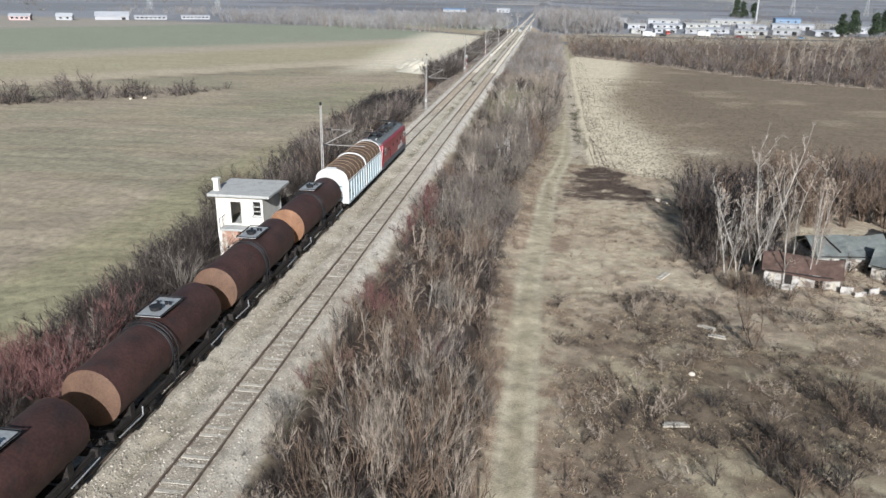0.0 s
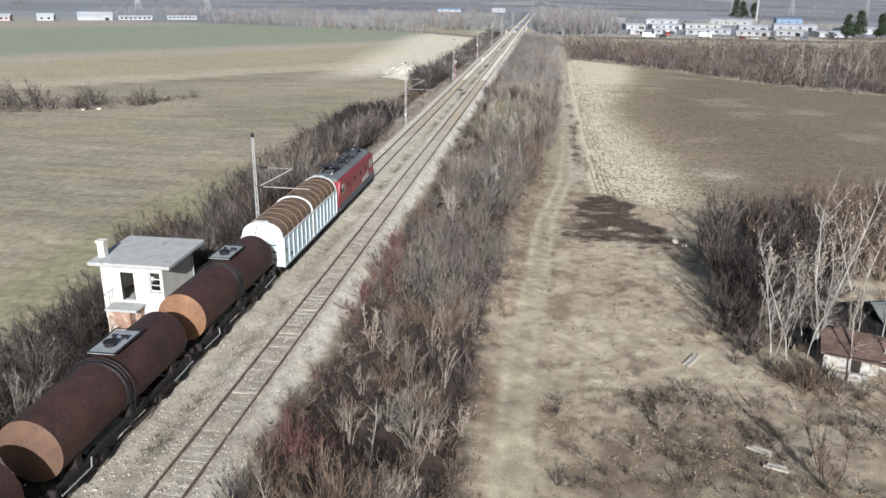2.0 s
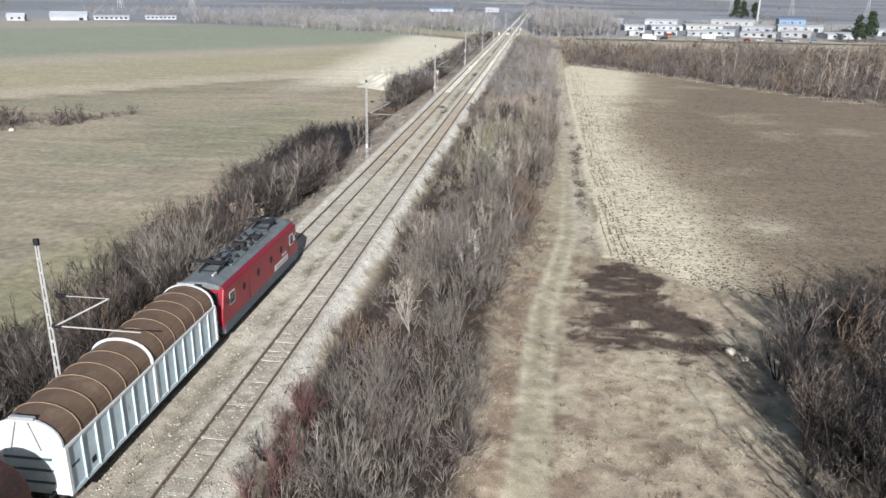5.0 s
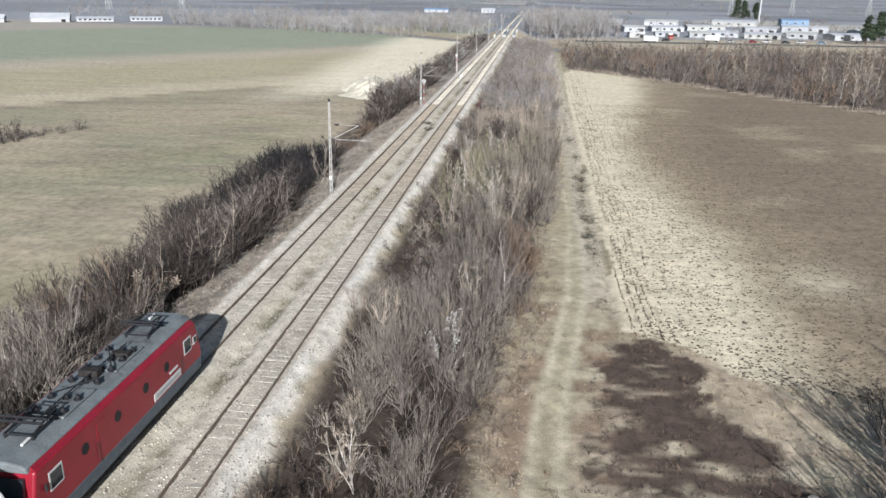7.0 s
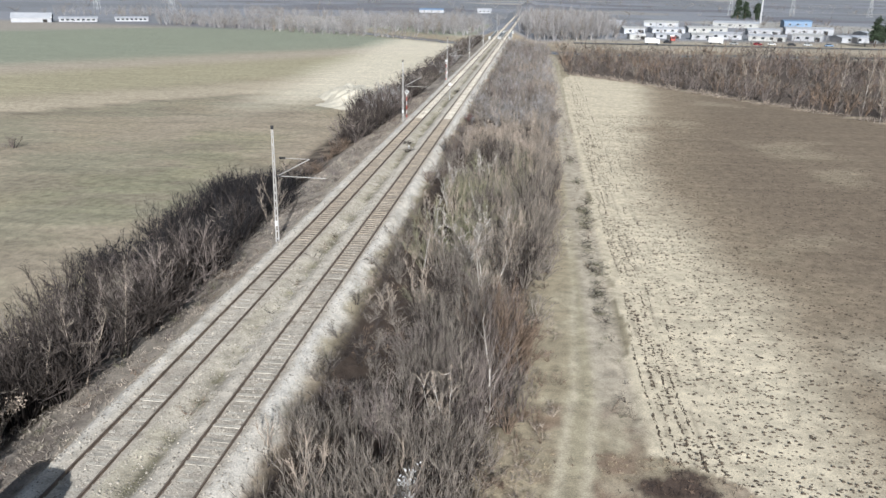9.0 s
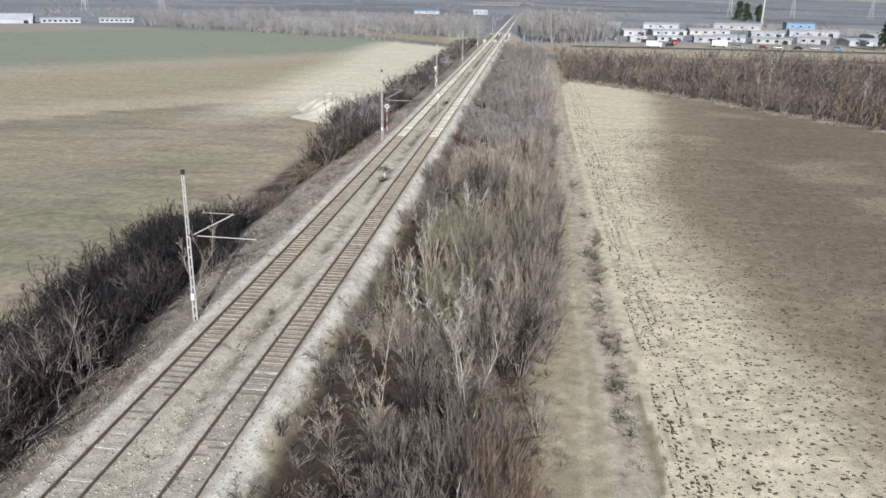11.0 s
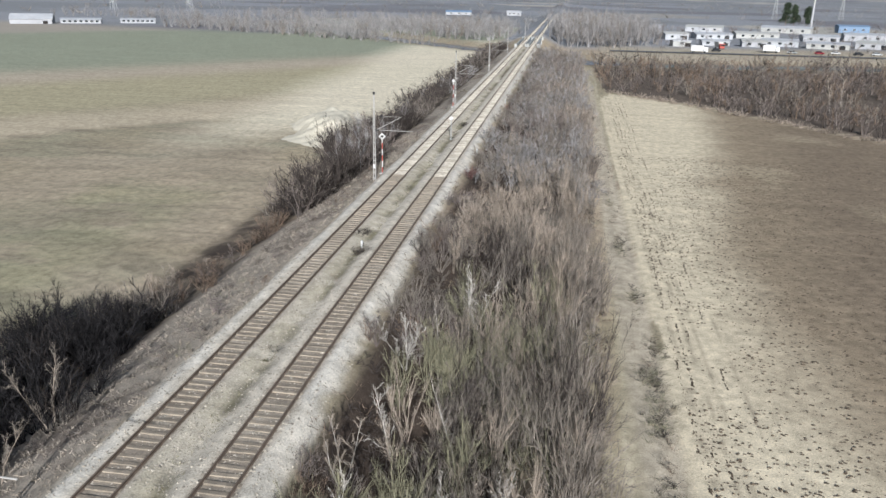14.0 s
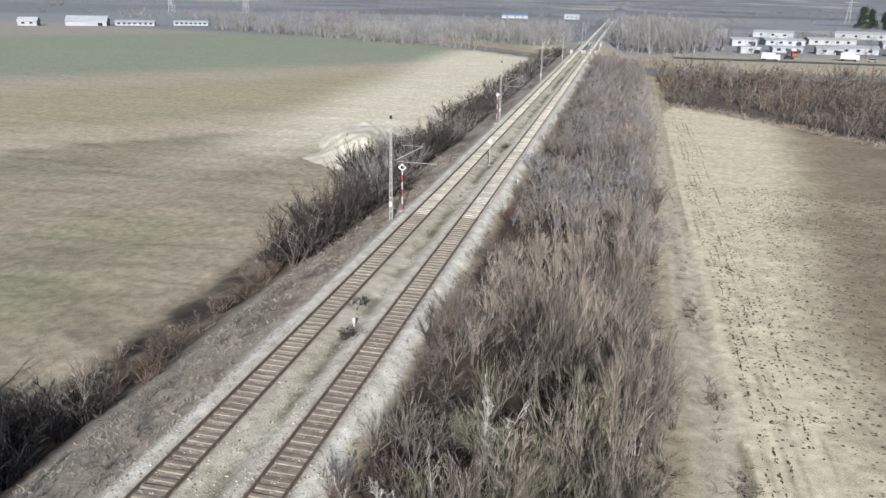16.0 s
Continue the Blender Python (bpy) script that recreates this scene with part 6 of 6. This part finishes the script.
# loose ballast
n = 30000
x, y = rng.uniform(-20.0, -10.6, n), 22 + 150 * rng.uniform(0, 1, n) ** 1.2
lumps("ballast", "pale grey crushed-stone ballast", x, y, rng.uniform(0.03, 0.085, n), M_STONE, 192, "ballast")
# stones and debris on the rough ground
x, y = scatter(rng, 3, 30, 24, 88, 0.05)
lumps("stones", "scattered pale stones in the grass", x, y, rng.uniform(0.04, 0.1, len(x)), M_STONE, 193, "stones")


def boulder(x, y, s, seed):
    bm = bmesh.new()
    bmesh.ops.create_icosphere(bm, subdivisions=2, radius=s)
    r = random.Random(seed)
    for v in bm.verts:
        v.co *= 1 + 0.25 * (noise.noise(v.co * 1.4 / s + Vector((seed, 0, 0))))
        v.co.z *= 0.62
    me = bpy.data.meshes.new("boulder")
    bm.to_mesh(me)
    bm.free()
    me.materials.append(M_STONE)
    ob = new("boulder", me)
    ob.location = (x, y, gz(x, y) + s * 0.3)
    return tagged(ob, "pale boulder in the dry grass", "boulder", group="boulders")


for i, (a, b, c) in enumerate(((15.9, 93.5, 0.42), (16.6, 92.6, 0.3), (-88.9, 161.5, 0.5), (-91.5, 160.0, 0.35), (12.3, 47.2, 0.22))):
    boulder(a, b, c, i)


def plank(x, y, ln, rz, label):
    ob = thing("plank", x, y, gz(x, y) + 0.1, label, "plank", rz, "planks in the grass")
    part("board", boxes((-ln / 2, ln / 2, -0.12, 0.12, -0.06, 0.06), bevel=0.01), M_GREYMETAL if ln < 1.2 else M_SLEEPER, ob)
    part("board", boxes((-ln / 2 + 0.2, ln / 2 - 0.1, 0.2, 0.42, -0.08, 0.03), bevel=0.01), M_SLEEPER, ob)


for a, b, c, d in ((10.2, 40.2, 1.6, 8), (15.2, 53.6, 1.3, -20), (14.7, 55.2, 1.4, -35), (13.0, 66, 2.2, 60)):
    plank(a, b, c, d, "weathered pale plank lying in the grass")

# ---------------------------------------------------------------- ruined sheds
def gable(w, d, wall_h, ridge, over=0.25, t=0.12):
    """Two sloping roof slabs over a w by d plan, the ridge along x."""
    bm = bmesh.new()
    for s in (-1, 1):
        a = [(-w / 2 - over, 0, ridge), (w / 2 + over, 0, ridge), (w / 2 + over, s * (d / 2 + over), wall_h - 0.1), (-w / 2 - over, s * (d / 2 + over), wall_h - 0.1)]
        lo = [bm.verts.new(p) for p in a]
        hi = [bm.verts.new((p[0], p[1], p[2] + t)) for p in a]
        bm.faces.new(lo)
        bm.faces.new(hi[::-1])
        for i in range(4):
            bm.faces.new((lo[i], lo[(i + 1) % 4], hi[(i + 1) % 4], hi[i]))
    bmesh.ops.recalc_face_normals(bm, faces=bm.faces)
    return bm


def shed(x, y, w, d, hgt, ridge, rz, roof_mat, label, roof_label):
    root = thing("shed", x, y, gz(x, y) - 0.1, label, "shed", rz)
    t = 0.2
    part("wall", boxes((-w / 2, w / 2, -d / 2, -d / 2 + t, 0, hgt), (-w / 2, w / 2, d / 2 - t, d / 2, 0, hgt), (-w / 2, -w / 2 + t, -d / 2 + t, d / 2 - t, 0, hgt), (w / 2 - t, w / 2, -d / 2 + t, d / 2 - t, 0, hgt), bevel=0.02), M_OLDWALL, root, "grimy whitewashed low wall")
    bm = gable(w, d, hgt, ridge)
    bmesh.ops.subdivide_edges(bm, edges=list(bm.edges), cuts=5, use_grid_fill=True)
    for v in bm.verts:
        v.co.z += 0.22 * noise.noise(v.co * 0.9 + Vector((x, y, 0))) - 0.25 * math.exp(-((v.co.x - w * 0.2) / 1.2) ** 2)
    part("roof", bm, roof_mat, root, roof_label)
    for k in range(5):
        xx = -w / 2 + w * (k + 0.4) / 5
        part("board", boxes((xx, xx + 0.42 + 0.2 * (k % 2), -d / 2 - 0.035, -d / 2 - 0.004, 0.1 * (k % 3), hgt * (0.75 + 0.1 * (k % 2)))), M_UNDER if k % 2 else M_SLEEPER, root, "loose board on the wall")
    part("rafter", tubes(((-w * 0.2, -d / 2 + 0.2, hgt + 0.35), (-w * 0.32, 0.1, ridge + 0.28), 0.07)), M_UNDER, root)
    part("rafter", tubes(((-w / 2, -d / 2 - 0.3, hgt + 0.1), (w / 2 - 0.6, -d / 2 - 0.35, hgt + 0.05), 0.05)), M_UNDER, root)
    return root


shed(25.2, 67.6, 6.2, 3.6, 1.25, 2.35, -14, M_TILE, "collapsing low shed with rusty tiles and whitewashed walls", "sagging rust-brown tiled roof")
shed(30.6, 73.6, 7.2, 5.4, 1.5, 2.7, 10, M_TARPGREY, "ruined shed with grey-green felt roof among bushes", "grey-green felt roof with loose boards")
shed(35.2, 69.6, 5.4, 4.2, 1.3, 2.5, -30, M_TARPGREY, "low ruined shed with a grey felt roof", "grey felt roof")
shed(38.6, 75.5, 5.0, 4.6, 2.2, 3.8, 60, M_TILE, "old shed with a faded red tiled roof", "faded red tiled roof")
for i, (a, b) in enumerate(((22.2, 65.2), (23.4, 64.8), (28.2, 64.6), (29.2, 64.2), (30.6, 65.0), (31.8, 64.4))):
    ob = thing("wall_slab", a, b, gz(a, b) - 0.05, "broken whitewashed slab leaning by the shed", "wall slab", 15 * i - 30, "broken slabs")
    part("slab", boxes((-0.55, 0.55, -0.1, 0.1, 0, 0.45 + 0.12 * (i % 3)), bevel=0.04), M_OLDWALL, ob)

# ---------------------------------------------------------------- sand heap
def sand_mound():
    xs, ys = np.linspace(-51, -30, 60), np.linspace(225, 272, 90)
    X, Y = np.meshgrid(xs, ys)
    r = np.sqrt(((X + 40.6 + 0.18 * (Y - 247)) / 8.2) ** 2 + ((Y - 247) / 19) ** 2)
    r = r + 0.5 * (fbm(X, Y, 7, 86) - 0.5) + 0.18 * (vnoise(X, Y, 2.0, 87) - 0.5)
    Z = ground_z(X, Y) - 0.05 + 3.4 * step(-r, -0.95, -0.2) * (0.55 + 0.75 * fbm(X, Y, 6, 88)) - 0.3 * step(r, 0.97, 1.05)
    idx = np.arange(X.size).reshape(X.shape)
    q = np.stack([idx[:-1, :-1], idx[:-1, 1:], idx[1:, 1:], idx[1:, :-1]], -1).reshape(-1, 4)
    me = mesh_np("sand_mound", np.stack([X, Y, Z], -1).reshape(-1, 3), q, (M_SAND,))
    tagged(new("sand_mound", me), "long heap of pale sand at the edge of the field", "sand heap")


sand_mound()

# ---------------------------------------------------------------- river and bridge
bm = bmesh.new()
line = [Vector(p) for p in RIVER]
banks = []
for i, p in enumerate(line):
    d = (line[min(i + 1, len(line) - 1)] - line[max(i - 1, 0)]).normalized()
    n2 = Vector((-d.y, d.x))
    banks.append([bm.verts.new((*(p + n2 * s * 16), -6.1)) for s in (-1, 1)])
for a, b in zip(banks, banks[1:]):
    bm.faces.new((a[0], b[0], b[1], a[1]))
bmesh.ops.recalc_face_normals(bm, faces=bm.faces)
me = bpy.data.meshes.new("water")
bm.to_mesh(me)
bm.free()
me.materials.append(M_WATER)
tagged(new("water", me), "slow blue river crossing under the railway", "river", kind="structure")

bridge = thing("railway_bridge", -15.2, 447, 0, "steel girder railway bridge over the river", "bridge", kind="structure")
for cx in (-2.3, 2.3):
    part("deck", boxes((cx - 1.75, cx + 1.75, -27, 27, -0.75, -0.34), bevel=0.03), M_CONC, bridge)
    for s in (-1.6, 1.6):
        part("girder", boxes((cx + s - 0.12, cx + s + 0.12, -25, 25, -1.6, 0.75), (cx + s - 0.25, cx + s + 0.25, -25, 25, 0.68, 0.78)), M_GREYMETAL, bridge, "grey steel plate girder")
    for yy in (-25.6, 25.6):
        for s in (-2.0, 2.0):
            part("end_post", boxes((cx + s - 0.45, cx + s + 0.45, yy - 0.8, yy + 0.8, -1.5, 0.9), bevel=0.05), M_CONC, bridge, "pale concrete end post")
for yy in (-20.5, 0, 20.5):
    part("pier", boxes((-4.4, 4.4, yy - 0.9, yy + 0.9, -9, -0.75), bevel=0.1), M_CONC, bridge)


# ---------------------------------------------------------------- far buildings
def house(name, x, y, w, d, hgt, ridge, rz, wall_mat, roof_mat, label, windows=3, doors=1, category="building"):
    root = thing(name, x, y, gz(x, y) - 0.3, label, category, rz)
    part("wall", boxes((-w / 2, w / 2, -d / 2, d / 2, 0, hgt + 0.3)), wall_mat, root)
    if ridge > hgt:
        bm = gable(w, d, hgt + 0.3, ridge + 0.3, 0.4, 0.2)
        part("roof", bm, roof_mat, root)
        for s in (-1, 1):
            bm = bmesh.new()
            a = [bm.verts.new((s * (w / 2 - 0.01) + o, yy, zz)) for o in (0, -0.2 * s) for yy, zz in ((-d / 2, hgt + 0.2), (d / 2, hgt + 0.2), (0, ridge + 0.25))]
            bm.faces.new(a[:3])
            bm.faces.new(a[3:][::-1])
            part("gable", bm, wall_mat, root)
    else:
        part("roof", boxes((-w / 2 - 0.3, w / 2 + 0.3, -d / 2 - 0.3, d / 2 + 0.3, hgt + 0.3, hgt + 0.75)), roof_mat, root)
    for i in range(windows):
        xx = -w / 2 + w * (i + 0.7) / (windows + 0.4)
        wd = min(1.0, w / windows * 0.3)
        f = part("window", boxes((xx - wd, xx + wd, -d / 2 - 0.06, -d / 2 + 0.1, hgt * 0.45, hgt * 0.45 + 1.4)), M_WHITE, root)
        part("pane", boxes((xx - wd + 0.1, xx + wd - 0.1, -d / 2 - 0.09, -d / 2, hgt * 0.45 + 0.1, hgt * 0.45 + 1.3)), M_GLASS, f)
    for i in range(doors):
        xx = w * (0.34 - 0.5 * i)
        part("door", boxes((xx - 1.4, xx + 1.4, -d / 2 - 0.08, -d / 2 + 0.05, 0.3, min(3.4, hgt * 0.8))), M_UNDER, root, "dark gateway")
    return root


house("farm_house", -386, 532, 14, 9, 2.9, 4.6, 25, M_PINK, M_HALLROOF, "pink farm house far behind the green field", 4, 0)
house("farm_shed", -362, 549, 11, 8, 2.6, 4.8, 25, M_HALL, M_HALLROOF, "small pale farm shed in the distance", 2, 0)
house("barn", -336, 570, 24, 14, 2.7, 5.8, 28, M_HALL, M_HALLROOF, "large white barn in the distance", 0, 1)
house("stable", -314, 588, 24, 9, 2.2, 3.2, 28, M_HALL, M_HALLROOF, "long low white stable in the distance", 7, 0)
house("stable", -288, 612, 22, 8, 2.0, 2.9, 28, M_HALL, M_HALLROOF, "long low white stable in the distance", 7, 0)
house("far_house", -120, 980, 28, 10, 3, 4.5, 10, M_HALL, M_BLUE, "far house with a blue roof", 3, 0)
house("far_house", -60, 1000, 16, 10, 3, 5, 0, M_HALL, M_HALLROOF, "white far house on the plain", 3, 0)
halls = ((52, 674, 20, 14, 9.0, 9.0, 3, 1), (63, 600, 14, 10, 5.5, 7.0, 2, 1), (58, 535, 9, 7, 4.2, 4.2, 1, 1), (78, 552, 14, 9, 3.6, 4.8, 3, 1), (97, 548, 12, 10, 4.4, 5.8, 2, 1), (113, 560, 18, 12, 4.6, 6.2, 3, 0),
         (134, 548, 20, 12, 4.2, 5.4, 4, 1), (159, 556, 16, 12, 5.0, 6.4, 3, 1), (182, 550, 22, 12, 4.6, 6.0, 3, 1), (88, 620, 22, 12, 4.5, 6.0, 4, 1), (118, 640, 26, 12, 4.8, 6.4, 4, 0), (150, 618, 20, 12, 5.0, 6.6, 3, 1),
         (186, 640, 30, 14, 6.0, 7.5, 4, 1), (100, 720, 26, 12, 5.5, 7.5, 3, 0), (160, 730, 34, 12, 6.0, 8.0, 4, 0), (216, 600, 26, 14, 5.5, 7, 4, 1))
for i, (a, b, w, d, hh, rr, wi, do) in enumerate(halls):
    house("warehouse", a, b, w, d, hh * 0.62, rr * 0.62, -24 + (i * 37) % 43, (M_HALL, M_HALLROOF, M_CONC, M_HALL)[i % 4], (M_HALLROOF, M_CONC, M_HALLROOF)[i % 3], ("white flat-roofed warehouse" if hh == rr else "pale warehouse with a low pitched roof") + " on the trading estate", wi, do, "warehouse")
house("blue_hall", 215, 760, 22, 10, 5, 6, 0, M_BLUE, M_BLUE, "blue industrial hall in the distance", 3, 0, "warehouse")

stack = thing("factory_chimney", 205, 830, -5.2, "tall slender pale factory chimney in the distance", "chimney")
for i in range(7):
    bm = bmesh.new()
    tube(bm, (0, 0, i * 5), (0, 0, i * 5 + 5), 1.1 - i * 0.08, 1.02 - i * 0.08, n=16)
    part("shaft", bm, M_HALL if i < 4 else M_CONC if i % 2 == 0 else M_WHITE, stack)
for i, (a, b) in enumerate(((-470, 880), (-395, 900), (330, 1150), (430, 1160), (250, 1140))):
    py = thing("pylon", a, b, gz(a, b), "grey steel power pylon in the distance", "pylon", group="power pylons")
    bars = [((sx * 2.5, sy * 2.5, 0), (sx * 0.5, sy * 0.5, 30), 0.22) for sx in (-1, 1) for sy in (-1, 1)]
    for z in (6, 12, 18, 24):
        w = 2.5 - 2.0 * z / 30
        bars += [((-w, -w, z), (w, -w, z + 5), 0.12), ((w, -w, z), (-w, -w, z + 5), 0.12)]
    part("tower", tubes(*bars, n=5), M_GREYMETAL, py)
    part("cross_arm", tubes(((-7, 0, 24), (7, 0, 24), 0.25), ((-5, 0, 29), (5, 0, 29), 0.25), n=5), M_GREYMETAL, py)


# ---------------------------------------------------------------- road and vehicles
bm = bmesh.new()
rx = np.linspace(20, 420, 60)
for i in range(59):
    a = [(rx[i], 482 + 0.02 * rx[i]), (rx[i + 1], 482 + 0.02 * rx[i + 1])]
    bm.faces.new([bm.verts.new(p) for p in ((a[0][0], a[0][1] - 4, -4.72), (a[1][0], a[1][1] - 4, -4.72), (a[1][0], a[1][1] + 4, -4.72), (a[0][0], a[0][1] + 4, -4.72))])
bmesh.ops.remove_doubles(bm, verts=bm.verts, dist=0.01)
me = bpy.data.meshes.new("road")
bm.to_mesh(me)
bm.free()
me.materials.append(M_ASPHALT)
tagged(new("road", me), "grey asphalt road in front of the trading estate", "road", kind="structure")


def vehicle(x, y, rz, mat, label, truck=False):
    root = thing("truck" if truck else "car", x, y, gz(x, y) + 0.05, label, "truck" if truck else "car", rz)
    L, w = (7.5, 1.2) if truck else (4.3, 0.88)
    if truck:
        part("cargo_box", boxes((-w, w, -L / 2 + 2.0, L / 2, 0.9, 3.4), bevel=0.05), M_WHITE, root)
        cab = part("cab", boxes((-w, w, -L / 2, -L / 2 + 1.9, 0.5, 2.7), bevel=0.15), mat, root)
        part("windscreen", boxes((-w + 0.15, w - 0.15, -L / 2 - 0.02, -L / 2 + 0.1, 1.6, 2.4)), M_GLASS, cab)
    else:
        part("body", boxes((-w, w, -L / 2, L / 2, 0.3, 0.92), bevel=0.14), mat, root)
        part("cabin", boxes((-w + 0.1, w - 0.1, -L / 2 + 1.1, L / 2 - 0.6, 0.9, 1.45), bevel=0.18), M_GLASS, root)
        part("cabin_roof", boxes((-w + 0.2, w - 0.2, -L / 2 + 1.5, L / 2 - 0.9, 1.43, 1.48), bevel=0.01), mat, root)
    for sx in (-1, 1):
        for sy in (-1, 1):
            bm = bmesh.new()
            r = 0.48 if truck else 0.32
            tube(bm, (sx * (w - 0.2), sy * L * 0.32, r), (sx * w, sy * L * 0.32, r), r, n=14)
            part("wheel", bm, M_TYRE, root)


for a, b, c, mt, lb, tr in ((70, 500, 80, M_DARK, "dark car parked on the verge", False), (95, 502, 85, M_WHITE, "white truck parked by the road", True), (104, 500, 60, M_GREYMETAL, "grey car parked by the road", False),
                            (116, 500, 70, M_RED, "red car parked by the road", False), (124, 503, 80, M_WHITE, "white car parked by the road", False), (133, 500, 90, M_DARK, "dark car parked by the road", False),
                            (142, 503, 85, M_GREYMETAL, "silver car parked by the road", False), (75, 520, 10, M_REDSIGN, "truck with a red cab before a warehouse", True), (152, 501, 85, M_BLUE, "blue car parked by the road", False), (60, 486, 88, M_WHITE, "white truck on the road", True)):
    vehicle(a, b, c, mt, lb, tr)


def pine(x, y, height, seed):
    rng = np.random.default_rng(seed)
    root = thing("pine", x, y, gz(x, y), "dark green conifer by the trading estate", "tree", group="conifers")
    w = Twigs()
    w.bars((0, 0, -0.2), (0, 0, height * 0.9), height * 0.02, 0.05)
    v, f = w.arrays()
    o = new("trunk", mesh_np("trunk", v, f, (M_TWIG[BROWN],)))
    o.parent = root
    t = Twigs()
    for k in range(60):
        zz = height * rng.uniform(0.25, 1.0)
        rad = height * 0.32 * (1.15 - zz / height) * rng.uniform(0.3, 1.0)
        a = rng.uniform(0, 2 * math.pi)
        c = np.array([rad * math.cos(a), rad * math.sin(a), zz])
        t.leaves(c + rng.normal(0, height * 0.05, (40, 3)), 0.55, rng)
    v, f = t.arrays()
    o = new("crown", mesh_np("crown", v, f, (M_PINE,)))
    o.parent = root


for i, (a, b, c) in enumerate(((176, 505, 14), (186, 515, 16), (196, 508, 15), (206, 520, 17), (218, 512, 14), (188, 845, 20), (196, 850, 18), (206, 846, 17), (232, 525, 16))):
    pine(a, b, c, 500 + i)
